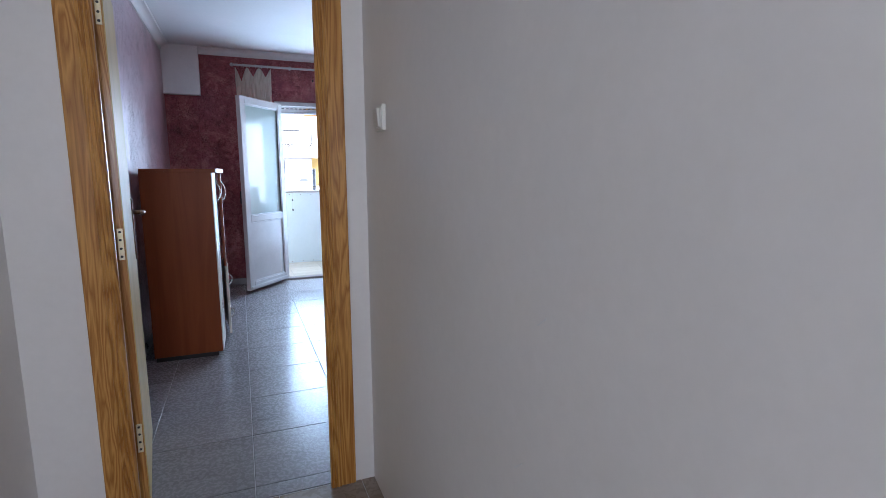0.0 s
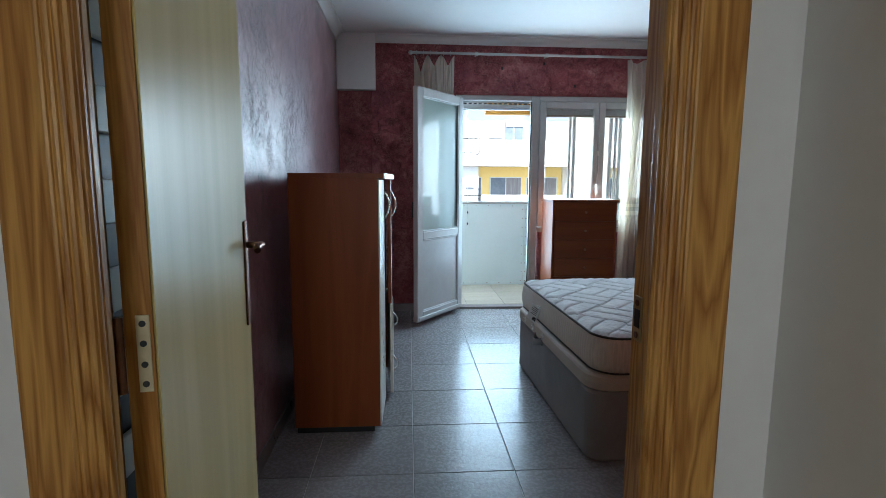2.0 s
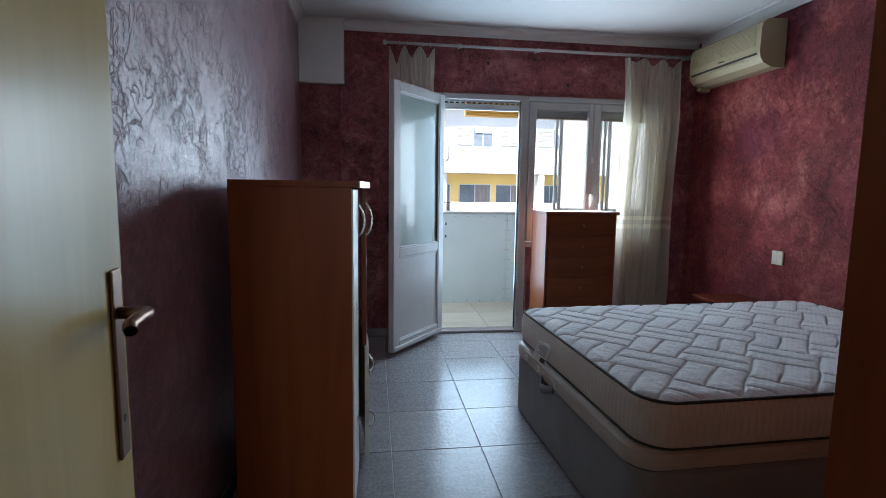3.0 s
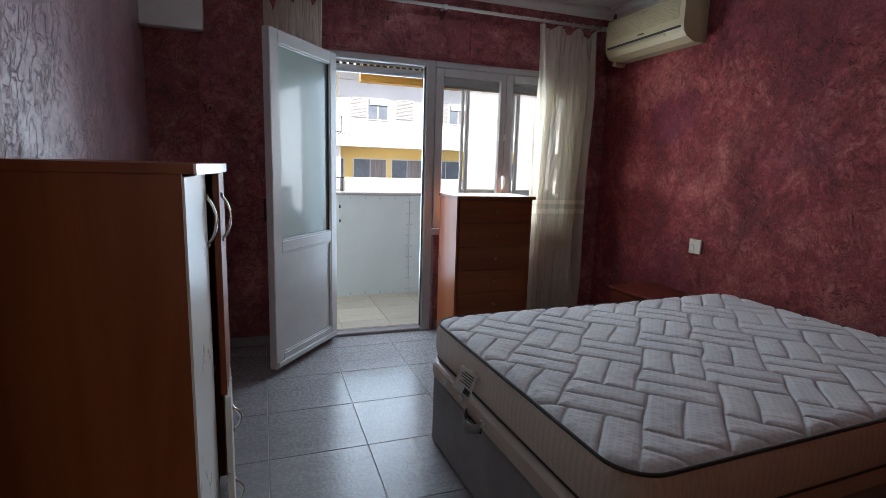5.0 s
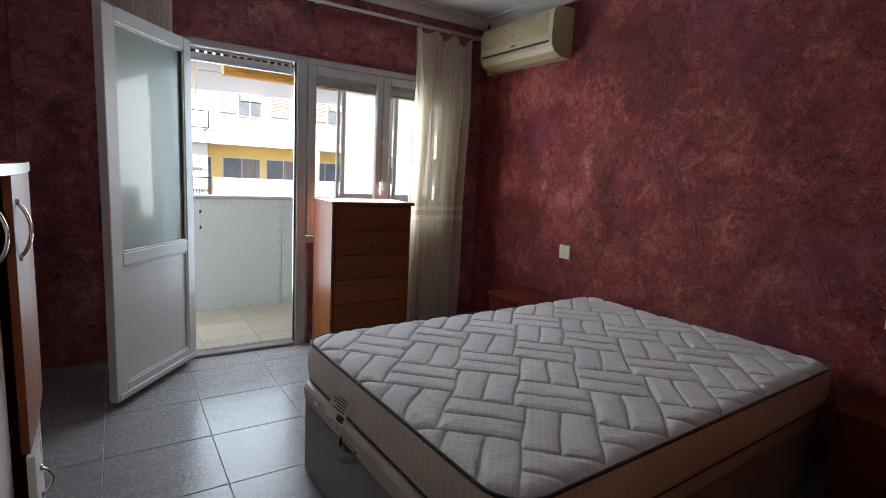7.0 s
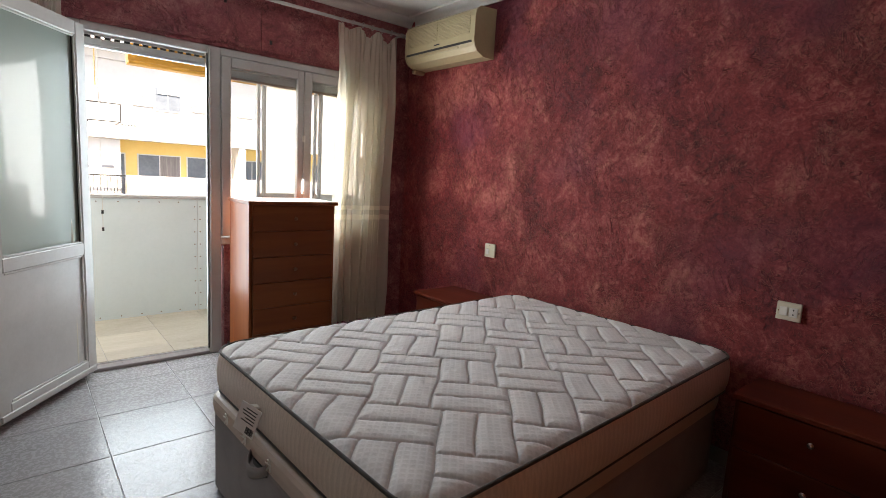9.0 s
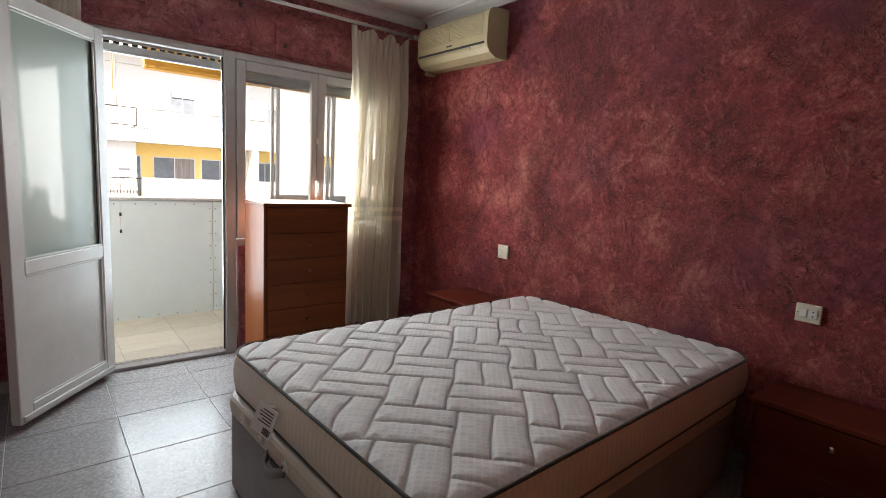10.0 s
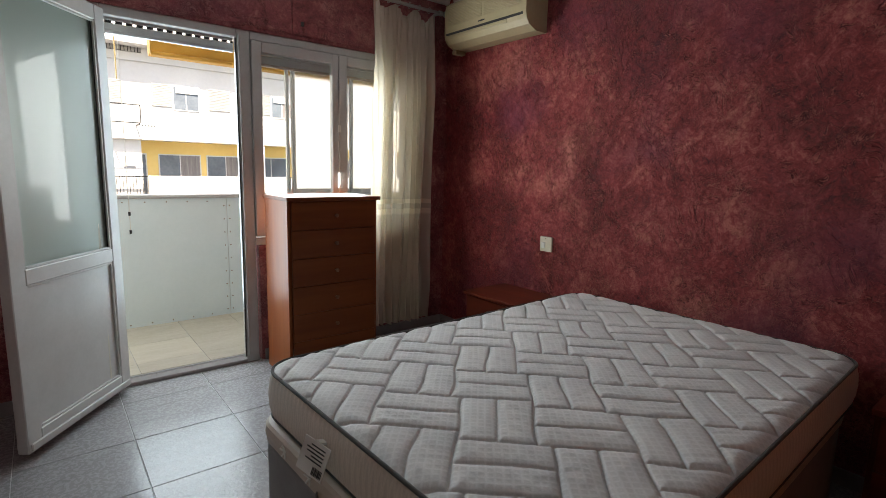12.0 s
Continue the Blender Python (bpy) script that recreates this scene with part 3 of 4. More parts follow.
# window added out of view, around the hall's fill lamp
added_hall_window = thing("window_2_added", (0, HB - 0.06, 0.98), "made-up white framed window at the unseen end of the hall", "window", kind="structure")
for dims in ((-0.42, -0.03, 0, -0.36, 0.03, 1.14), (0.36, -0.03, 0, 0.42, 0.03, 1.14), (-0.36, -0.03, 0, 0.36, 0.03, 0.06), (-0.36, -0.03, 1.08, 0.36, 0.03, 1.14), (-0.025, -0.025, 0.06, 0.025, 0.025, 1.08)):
    part("window_frame", boxm(*dims, bevel=0.004), WHITE_METAL, added_hall_window)
part("blind", boxm(-0.36, -0.02, 0.06, 0.36, -0.012, 1.08), SHEER, added_hall_window)

# ---- balcony door and window ----
FY0, FY1 = 6.2, 6.255
win = thing("window_1", (0, 0, 0), "white aluminium balcony door frame with a two-sash window", "window", kind="structure")


def bar(name, parent, *dims, m=None, b=0.004):
    return part(name, boxm(*dims, bevel=b), m or WHITE_METAL, parent)


bar("window_frame", win, WL, FY0, 0.0, 0.512, FY1, WH)
bar("window_frame", win, 1.203, FY0, 0.0, 1.285, FY1, WH)
bar("window_frame", win, 0.512, FY0, 2.075, 1.203, FY1, WH)
bar("window_frame", win, 1.285, FY0, 2.075, WR, FY1, WH)
bar("window_frame", win, WR - 0.05, FY0, SILL, WR, FY1, 2.075)
bar("window_frame", win, 1.285, FY0, SILL, WR - 0.05, FY1, SILL + 0.05)
bar("threshold", win, 0.512, FY0 - 0.01, 0.0, 1.203, FY1 + 0.02, 0.024, m=SKIRT_TILE)
bar("gasket", win, 1.196, FY0 - 0.003, 0.04, 1.203, FY0 + 0.012, 2.07, m=BLACK, b=0.0)
bar("hinge_strip", win, 1.21, FY0 - 0.012, 0.05, 1.222, FY0 - 0.001, 2.1)
for x0, x1 in ((1.287, 1.878), (1.882, 2.476)):
    sash = bar("sash", win, x0, FY0 - 0.018, SILL + 0.06, x0 + 0.062, FY0 + 0.03, 2.07)
    bar("stile", sash, x1 - 0.046, FY0 - 0.018, SILL + 0.06, x1, FY0 + 0.03, 2.07)
    bar("rail", sash, x0 + 0.062, FY0 - 0.018, 2.006, x1 - 0.046, FY0 + 0.03, 2.07)
    bar("rail", sash, x0 + 0.062, FY0 - 0.018, SILL + 0.06, x1 - 0.046, FY0 + 0.03, SILL + 0.125)
    p = part("pane", boxm(x0 + 0.062, FY0 + 0.004, SILL + 0.125, x1 - 0.046, FY0 + 0.009, 2.006), GLASS, sash)
    p.visible_shadow = False
ht = part("catch", boxm(1.868, FY0 - 0.034, 1.16, 1.892, FY0 - 0.019, 1.27, bevel=0.006, segments=2), WHITE_PLASTIC, win)
part("lever", rodm((1.88, FY0 - 0.038, 1.18), (1.88, FY0 - 0.038, 1.26), 0.009), WHITE_PLASTIC, ht)
part("catch", boxm(1.868, FY0 - 0.03, 1.55, 1.892, FY0 - 0.019, 1.6, bevel=0.004), WHITE_PLASTIC, win)

# roller shutters, wound up behind the head of the frame
for nm, x0, x1, z0, n in (("door", 0.505, 1.205, 2.012, 3), ("window", 1.29, 2.5, 1.955, 4)):
    sh = thing("roller_shutter", ((x0 + x1) / 2, 6.272, z0), "wound-up white slatted roller shutter above the balcony " + nm, "shutter", group="roller shutters")
    w = (x1 - x0) / 2
    for k in range(n):
        part("slat", boxm(-w, -0.007, k * 0.05, w, 0.007, k * 0.05 + (0.037 if nm == "door" else 0.048), bevel=0.004, segments=2), SHUTTER, sh)
        if nm == "window":
            continue
        m = int(w * 2 / 0.05)
        for j in range(m + 1):
            x = -w + j * (2 * w / m)
            part("web", boxm(x - 0.016, -0.003, k * 0.05 + 0.037, x + 0.016, 0.003, k * 0.05 + 0.05), BLACK, sh)
    part("bottom_bar", boxm(-w, -0.011, -0.018, w, 0.011, -0.001, bevel=0.003), LID_FABRIC if nm == "window" else SHUTTER, sh)
for nm, x0, x1 in (("long", WL + 0.02, 1.548), ("short", 1.554, 2.47)):
    pn = tagged(new("shutter_box_panel", mesh_of("shutter_box_panel", boxm(x0, YF - 0.012, 2.15, x1, YF - 0.002, 2.43, bevel=0.003), PALER)), "paler burgundy stucco-covered lid of the shutter box", "panel", "", "structure")
for x, z in ((1.62, 2.22), (0.9, 2.375), (1.31, 2.425)):
    tagged(new("wall_hole", mesh_of("wall_hole", boxm(x - 0.009, YF - 0.0145, z - 0.014, x + 0.009, YF - 0.0125, z + 0.014), BLACK)), "small dark hole in the stucco wall", "hole", "", "structure")

# the open balcony door: hinge at the origin, leaf along +x, room side at -y
bd = thing("door_1", (0.506, 6.147, 0.04), "white balcony door with glass above a panel, standing open", "door", 180 + math.degrees(math.atan2(0.579, 0.451)), kind="structure")
LW, LH = 0.735, 2.045
bar("stile", bd, 0, -0.025, 0, 0.075, 0.025, LH)
bar("stile", bd, LW - 0.08, -0.025, 0, LW, 0.025, LH)
bar("rail", bd, 0.075, -0.025, LH - 0.075, LW - 0.08, 0.025, LH)
bar("rail", bd, 0.075, -0.025, 0.735, LW - 0.08, 0.025, 0.805)
bar("rail", bd, 0.075, -0.025, 0, LW - 0.08, 0.025, 0.085)
bar("drip_rail", bd, 0.02, -0.036, 0.012, LW - 0.01, -0.025, 0.045)
bar("drip_rail", bd, 0.02, 0.025, 0.012, LW - 0.01, 0.036, 0.045)
bar("panel", bd, 0.075, -0.01, 0.085, LW - 0.08, 0.01, 0.735)
for z0, z1 in ((0.085, 0.735), (0.805, LH - 0.075)):
    for s in (-1, 1):
        y0, y1 = sorted((s * 0.011, s * 0.02))
        bar("bead", bd, 0.075, y0, z0, 0.087, y1, z1, b=0.002)
        bar("bead", bd, LW - 0.092, y0, z0, LW - 0.08, y1, z1, b=0.002)
        bar("bead", bd, 0.087, y0, z0, LW - 0.092, y1, z0 + 0.012, b=0.002)
        bar("bead", bd, 0.087, y0, z1 - 0.012, LW - 0.092, y1, z1, b=0.002)
p = part("pane", boxm(0.075, -0.003, 0.805, LW - 0.08, 0.003, LH - 0.075), MILKY, bd)
p.visible_shadow = False
for s in (-1, 1):
    part("seal", boxm(0.0875, s * 0.0105 - 0.001, 0.81, 0.094, s * 0.0105 + 0.001, LH - 0.08), BLACK, bd)
part("door_handle", boxm(LW - 0.055, -0.06, 0.93, LW - 0.02, -0.0255, 1.07, bevel=0.008, segments=2), BLACK, bd, "dark handle")

# ---- curtain rail and curtains ----
rail = thing("curtain_rail", (0, 6.1, 2.483), "white curtain pole on brackets with ball ends", "curtain rail")
part("pole", rodm((0.03, 0, 0), (2.72, 0, 0), 0.012), WHITE_METAL, rail, smooth=True)
for x in (0.02, 2.735):
    part("finial", ball(bmesh.new(), (x, 0, 0), 0.021), WHITE_METAL, rail, smooth=True)
for x in (0.64, 1.315, 2.69):
    br = part("bracket", rodm((x, 0, 0.0), (x, 0.088, 0.0), 0.009), WHITE_METAL, rail)
    part("collar", rodm((x - 0.012, 0, 0), (x + 0.012, 0, 0), 0.019), WHITE_METAL, br)


def curtain(label, place, top0, top1, bot0, bot1, height, folds, seed, drop=0.022, hooks=5):
    """A gathered sheer: pinched at its hooks, sagging between them, with folds of uneven depth that wander and merge on the way down."""
    ob = thing("curtain", place, label, "curtain", group="sheer curtains")
    rnd = random.Random(seed)
    waves = [(folds * rnd.uniform(0.55, 2.6), rnd.uniform(0, 6.28), rnd.uniform(-2.2, 2.2), rnd.uniform(0.4, 1.0)) for _ in range(6)]
    total = sum(q[3] for q in waves)
    nx, nz = 260, 70
    verts, faces = [], []
    for j in range(nz + 1):
        t = j / nz
        for i in range(nx + 1):
            s = i / nx
            ease = t * t * (3 - 2 * t)
            x = (top0 + (top1 - top0) * s) * (1 - ease) + (bot0 + (bot1 - bot0) * s) * ease
            w = s + 0.05 * math.sin(4.1 * s + 2.3 * t + waves[0][1]) + 0.018 * math.sin(11 * s - 3 * t + waves[1][1])
            free = min(1, t * 4)
            deep = 0.014 + 0.05 * free
            y = deep * sum(a * math.sin(2 * math.pi * f * w + p + d * t) for f, p, d, a in waves) / total * 1.7
            y += 0.006 * math.sin(2 * math.pi * 26 * s) * (1 - free)
            x += 0.011 * math.sin(2 * math.pi * waves[2][0] * w + waves[3][1]) * free + 0.012 * math.sin(5 * t + 9 * s) * free
            sag = drop * (1 - abs(math.cos(math.pi * hooks * s))) ** 0.8 * (0.5 + 0.9 * abs(math.sin(2.1 * s + seed))) * max(0, 1 - t * 5)
            verts.append((x, y, -t * height - sag))
    for j in range(nz):
        for i in range(nx):
            k = j * (nx + 1) + i
            faces.append((k, k + 1, k + nx + 2, k + nx + 1))
    me = bpy.data.meshes.new("cloth")
    me.from_pydata(verts, [], faces)
    for f in me.polygons:
        f.use_smooth = True
    me.materials.append(SHEER)
    cl = new("cloth", me)
    cl.parent = ob
    for k in range(6):
        s = (k + 0.4) / 6
        r = bmesh.new()
        x = top0 + (top1 - top0) * s
        sweep(r, [(x, 0.02 * math.cos(a) , 0.018 + 0.02 * math.sin(a)) for a in [2 * math.pi * q / 10 for q in range(10)]], 0.0025, 6, True)
        part("ring", r, WHITE_METAL, ob)
    return ob


curtain("long white sheer curtain gathered beside the window", (0, 6.09, 2.46), 2.10, 2.63, 2.10, 2.585, 2.34, 7, 3, 0.06, 3)
curtain("white sheer curtain bunched behind the open balcony door", (0, 6.085, 2.46), 0.05, 0.43, 0.05, 0.45, 2.36, 5, 8, 0.12, 3)

# ---- air conditioner ----
ac = thing("air_conditioner", (XR, 5.165, 2.198), "yellowed wall-mounted air conditioner with a dark outlet slot", "air conditioner")
prof = [(-0.002, 0.0), (-0.1, 0.0), (-0.165, 0.028), (-0.19, 0.06), (-0.2, 0.1), (-0.198, 0.26), (-0.186, 0.3), (-0.15, 0.325), (-0.002, 0.335)]
part("body", extrude_profile(bmesh.new(), prof, "y", 0.012, 0.798), AC_PLASTIC, ac)
prof2 = [(u * 1.012, 0.165 + (z - 0.165) * 1.015) for u, z in prof]
prof2[0], prof2[-1] = (-0.002, prof2[0][1]), (-0.002, prof2[-1][1])
for y0, y1 in ((0.0, 0.0115), (0.7985, 0.81)):
    part("end_cap", extrude_profile(bmesh.new(), prof2, "y", y0, y1), AC_PLASTIC, ac)
part("outlet_slot", boxm(-0.2005, 0.03, 0.085, -0.19, 0.79, 0.1), BLACK, ac)
part("flap", boxm(-0.199, 0.17, 0.062, -0.176, 0.79, 0.082, bevel=0.004), AC_PLASTIC, ac)
for k in range(13):
    z = 0.15 + k * 0.0105
    for y0, y1 in ((0.05, 0.39), (0.41, 0.77)):
        part("louvre", boxm(-0.204, y0, z, -0.198, y1, z + 0.006, bevel=0.001), AC_PLASTIC, ac)
part("badge", boxm(-0.2035, 0.38, 0.118, -0.1985, 0.44, 0.126), BLACK, ac)
part("pipe_cover", boxm(-0.12, 0.77, -0.03, -0.02, 0.82, 0.004, bevel=0.01, segments=2), AC_PLASTIC, ac)

# ---- sockets on the bed wall ----
for name, y, z, w in (("wall_socket", 5.06, 0.785, 0.05), ("wall_socket", 3.165, 0.792, 0.049)):
    double = y < 4
    so = thing(name, (XR - 0.001, y, z), "ivory plastic socket and switch plate on the stucco wall" if double else "small ivory plastic switch plate on the stucco wall", "socket")
    part("plate", boxm(-0.014, -w, 0, 0, w, 0.083 if double else 0.1, bevel=0.004, segments=2), IVORY_PLASTIC, so)
    part("rocker", boxm(-0.019, w * 0.08, 0.022, -0.013, w * 0.7, 0.062, bevel=0.002), WHITE_PLASTIC, so)
    if double:
        part("insert", boxm(-0.017, -w * 0.72, 0.02, -0.013, -w * 0.02, 0.062, bevel=0.002), WHITE_PLASTIC, so)
        for dy in (0.8, -0.82):
            part("screw", rodm((-0.0155, w * dy, 0.041), (-0.0135, w * dy, 0.041), 0.0028), BRONZE, so)
        for dz in (0.031, 0.051):
            part("pin_hole", rodm((-0.0178, -w * 0.38, dz), (-0.0165, -w * 0.38, dz), 0.0034), BLACK, so)
    else:
        part("screw", rodm((-0.0155, 0, 0.088), (-0.0135, 0, 0.088), 0.003), BRONZE, so)

# ---- tall shoe cabinet by the west wall: local origin at its near back corner ----
CX, CY = -0.583, 3.655
cab = thing("cabinet", (CX, CY, 0), "tall cherry cabinet with cream doors and bowed cream drawers", "cabinet")
CD, CWID, CH = 0.43, 0.86, 1.316
part("side_panel", boxm(0, 0, 0.03, CD, 0.019, CH - 0.022, bevel=0.0015), CHERRY, cab)
part("side_panel", boxm(0, CWID - 0.019, 0.03, CD, CWID, CH - 0.022, bevel=0.0015), CHERRY, cab)
part("back_panel", boxm(0.002, 0.019, 0.03, 0.008, CWID - 0.019, CH - 0.022), CHERRY, cab)
part("floor_panel", boxm(0.008, 0.019, 0.06, CD - 0.02, CWID - 0.019, 0.078), CHERRY, cab)
part("plinth", boxm(0.01, 0.006, 0, CD - 0.03, CWID - 0.006, 0.03), BLACK, cab)
part("divider", boxm(0.01, 0.4, 0.078, CD - 0.006, 0.418, CH - 0.022), CHERRY, cab)
part("shelf", boxm(0.01, 0.019, 0.56, CD - 0.012, CWID - 0.019, 0.578), CHERRY, cab)


def bowed(y0, y1, z0, z1, base, bulge, thick, n=14):
    """A front panel whose face swells outward between y0 and y1."""
    prof = [(base + bulge * math.sin(math.pi * (y / CWID)), y) for y in [y0 + (y1 - y0) * k / n for k in range(n + 1)]]
    b = bmesh.new()
    ring = [(x, y) for x, y in prof] + [(x - thick, y) for x, y in reversed(prof)]
    lo = [b.verts.new((x, y, z0)) for x, y in ring]
    hi = [b.verts.new((x, y, z1)) for x, y in ring]
    m = len(ring)
    for i in range(m):
        b.faces.new((lo[i], lo[(i + 1) % m], hi[(i + 1) % m], hi[i]))
    b.faces.new(lo[::-1])
    b.faces.new(hi)
    return b


part("top", bowed(-0.006, CWID + 0.006, CH - 0.022, CH, CD + 0.03, 0.03, CD + 0.026), CHERRY, cab)
part("top_edge", bowed(-0.008, CWID + 0.008, CH - 0.024, CH + 0.001, CD + 0.034, 0.03, 0.006), CREAM, cab, "cream front edge of the top")
part("door", bowed(0.003, 0.39, 0.035, CH - 0.03, CD + 0.006, 0.006, 0.016), CREAM, cab)
part("door", bowed(0.418, CWID - 0.003, 0.575, CH - 0.03, CD + 0.03, 0.016, 0.018), CHERRY, cab, "cherry laminate door")
for z0, z1 in ((0.035, 0.3), (0.305, 0.57)):
    part("drawer", bowed(0.408, CWID - 0.003, z0, z1, CD + 0.014, 0.042, 0.018), CREAM, cab, "bowed cream drawer front")


def bow_handle(parent, x, y, z0, z1, out=0.026):
    b = bmesh.new()
    sweep(b, [(x + out * math.sin(math.pi * k / 10) ** 0.7, y, z0 + (z1 - z0) * k / 10) for k in range(11)], 0.0045)
    rod(b, (x - 0.004, y, z0), (x + 0.006, y, z0), 0.008)
    rod(b, (x - 0.004, y, z1), (x + 0.006, y, z1), 0.008)
    part("handle", b, CHROME, parent, "curved satin nickel handle", True)


bow_handle(cab, CD + 0.014, 0.36, 1.08, 1.22)
bow_handle(cab, CD + 0.046, 0.47, 1.08, 1.22)
bow_handle(cab, CD + 0.055, 0.48, 0.42, 0.5)
bow_handle(cab, CD + 0.055, 0.48, 0.15, 0.23)


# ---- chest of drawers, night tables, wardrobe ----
def carcass(parent, w, d, h, plinth, top=0.024, over=0.012, side=CHERRY, level=CHERRY_H_SHADE):
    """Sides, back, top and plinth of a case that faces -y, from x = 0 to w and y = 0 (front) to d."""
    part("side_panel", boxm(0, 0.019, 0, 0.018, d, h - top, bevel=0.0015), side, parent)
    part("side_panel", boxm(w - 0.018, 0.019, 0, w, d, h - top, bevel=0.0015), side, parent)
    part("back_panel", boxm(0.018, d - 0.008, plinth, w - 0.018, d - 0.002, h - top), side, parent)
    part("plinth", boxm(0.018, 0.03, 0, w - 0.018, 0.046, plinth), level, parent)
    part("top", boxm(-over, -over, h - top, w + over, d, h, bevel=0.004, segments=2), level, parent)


chest = thing("chest_of_drawers", (1.31, 5.70, 0), "cherry laminate chest of drawers standing before the window", "chest of drawers")
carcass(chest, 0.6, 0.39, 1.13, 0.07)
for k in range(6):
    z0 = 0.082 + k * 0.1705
    dr = part("drawer", boxm(0.0205, 0, z0, 0.5795, 0.018, z0 + 0.1682, bevel=0.002), CHERRY_H_SHADE, chest)
    part("knob", ball(rodm((0.3, 0, z0 + 0.083), (0.3, -0.014, z0 + 0.083), 0.006), (0.3, -0.018, z0 + 0.083), 0.012, 1, 0.6, 1), BRONZE, dr, "small bronze knob", True)


def night_table(place, d, label, w):
    ob = thing("night_table", place, label, "night table", -90, "night tables")
    h = 0.5
    carcass(ob, w, d, h, 0.055, 0.022, 0.01, MAHOGANY, MAHOGANY)
    for z0 in (0.06, 0.268):
        dr = part("drawer", boxm(0.02, 0, z0, w - 0.02, 0.018, z0 + 0.204, bevel=0.002), MAHOGANY, ob)
        part("knob", ball(rodm((w / 2, 0, z0 + 0.13), (w / 2, -0.014, z0 + 0.13), 0.006), (w / 2, -0.019, z0 + 0.13), 0.014, 1, 0.6, 1), CHROME, dr, "round metal knob", True)
    return ob


night_table((2.505, 3.23, 0), 0.32, "dark cherry night table with two drawers beside the bed", 0.58)
night_table((2.43, 5.41, 0), 0.395, "dark cherry night table in the window corner", 0.5)

wd = thing("wardrobe", (0.605, 1.93, 0), "tall dark cherry wardrobe beside the hall door", "wardrobe")
WW, WDP, WHT = 1.5, 0.49, 2.2
part("side_panel", boxm(0, 0, 0, 0.02, WDP, WHT, bevel=0.0015), CHERRY, wd)
part("side_panel", boxm(WW - 0.02, 0, 0, WW, WDP, WHT, bevel=0.0015), CHERRY, wd)
part("back_panel", boxm(0.02, 0, 0.06, WW - 0.02, 0.008, WHT - 0.02), CHERRY, wd)
part("top", boxm(0.02, 0.008, WHT - 0.02, WW - 0.02, WDP, WHT), CHERRY_H_SHADE, wd)
part("plinth", boxm(0.02, WDP - 0.04, 0, WW - 0.02, WDP - 0.02, 0.06), CHERRY_H_SHADE, wd)
for k in range(3):
    dd = part("door", boxm(0.022 + k * 0.4867, WDP - 0.018, 0.065, 0.022 + (k + 1) * 0.4867 - 0.004, WDP, WHT - 0.025, bevel=0.002), CHERRY, wd)

# ---- bed ----
BED = (1.775, 3.985)
TURNED = 1.9


def outline(a, b, r, n=10):
    """Points of a rounded rectangle, counter-clockwise."""
    pts = []
    for cx, cy, a0 in ((a - r, b - r, 0), (-a + r, b - r, 90), (-a + r, -b + r, 180), (a - r, -b + r, 270)):
        for k in range(n + 1):
            t = radians(a0 + 90 * k / n)
            pts.append((cx + r * math.cos(t), cy + r * math.sin(t)))
    return pts


def wrap(levels, cap=True):
    """A skin over rounded outlines, given as (a, b, r, z) from below to above."""
    b = bmesh.new()
    rings = [[b.verts.new((x, y, z)) for x, y in outline(aa, bb, r)] for aa, bb, r, z in levels]
    n = len(rings[0])
    for lo, hi in zip(rings, rings[1:]):
        for i in range(n):
            b.faces.new((lo[i], lo[(i + 1) % n], hi[(i + 1) % n], hi[i]))
    if cap:
        b.faces.new(rings[0][::-1])
        b.faces.new(rings[-1])
    return b


base = thing("bed_base", (BED[0] - 0.028, BED[1] + 0.002, 0), "grey fabric storage bed base with a beige padded lid", "bed base", TURNED)
body = part("body", wrap([(0.95, 0.655, 0.07, 0.004), (0.96, 0.665, 0.08, 0.02), (0.96, 0.665, 0.08, 0.325), (0.955, 0.66, 0.08, 0.34)]), BASE_FABRIC, base, smooth=False)
part("lid", wrap([(0.957, 0.662, 0.1, 0.343), (0.968, 0.673, 0.11, 0.350), (0.972, 0.677, 0.11, 0.38), (0.970, 0.675, 0.11, 0.408), (0.962, 0.667, 0.11, 0.419), (0.95, 0.655, 0.11, 0.423)]), LID_FABRIC, base, "beige padded lid")
strap = bmesh.new()
loops = []
for k in range(15):
    a = math.pi * k / 14
    x, y, z = -0.966 - 0.035 * math.sin(a) ** 0.6, 0.065 + 0.13 * k / 14, 0.352 - 0.022 * math.sin(a) ** 0.6
    loops.append([strap.verts.new((x + dx, y, z + dz)) for dx, dz in ((-0.003, -0.02), (0.003, -0.02), (0.003, 0.02), (-0.003, 0.02))])
for lo, hi in zip(loops, loops[1:]):
    for i in range(4):
        strap.faces.new((lo[i], lo[(i + 1) % 4], hi[(i + 1) % 4], hi[i]))
strap.faces.new(loops[0][::-1])
strap.faces.new(loops[-1])
part("handle", strap, BASE_FABRIC, base, "grey webbing strap handle", True)
# shade inside the strap's loop, put in as a black strip
part("handle_shadow_gap", boxm(-0.9655, 0.075, 0.318, -0.9615, 0.185, 0.338), BLACK, base, "black strip standing in for the shade behind the strap")
for y in (0.42, 0.24, 0.03):
    tie = bmesh.new()
    for k in range(5):
        t = radians(72 * k + 10)
        rod(tie, (-0.972, y, 0.388), (-0.979, y + 0.022 * math.cos(t), 0.388 + 0.022 * math.sin(t)), 0.003, 6)
    part("stitched_tie", tie, WHITE_PLASTIC, base)

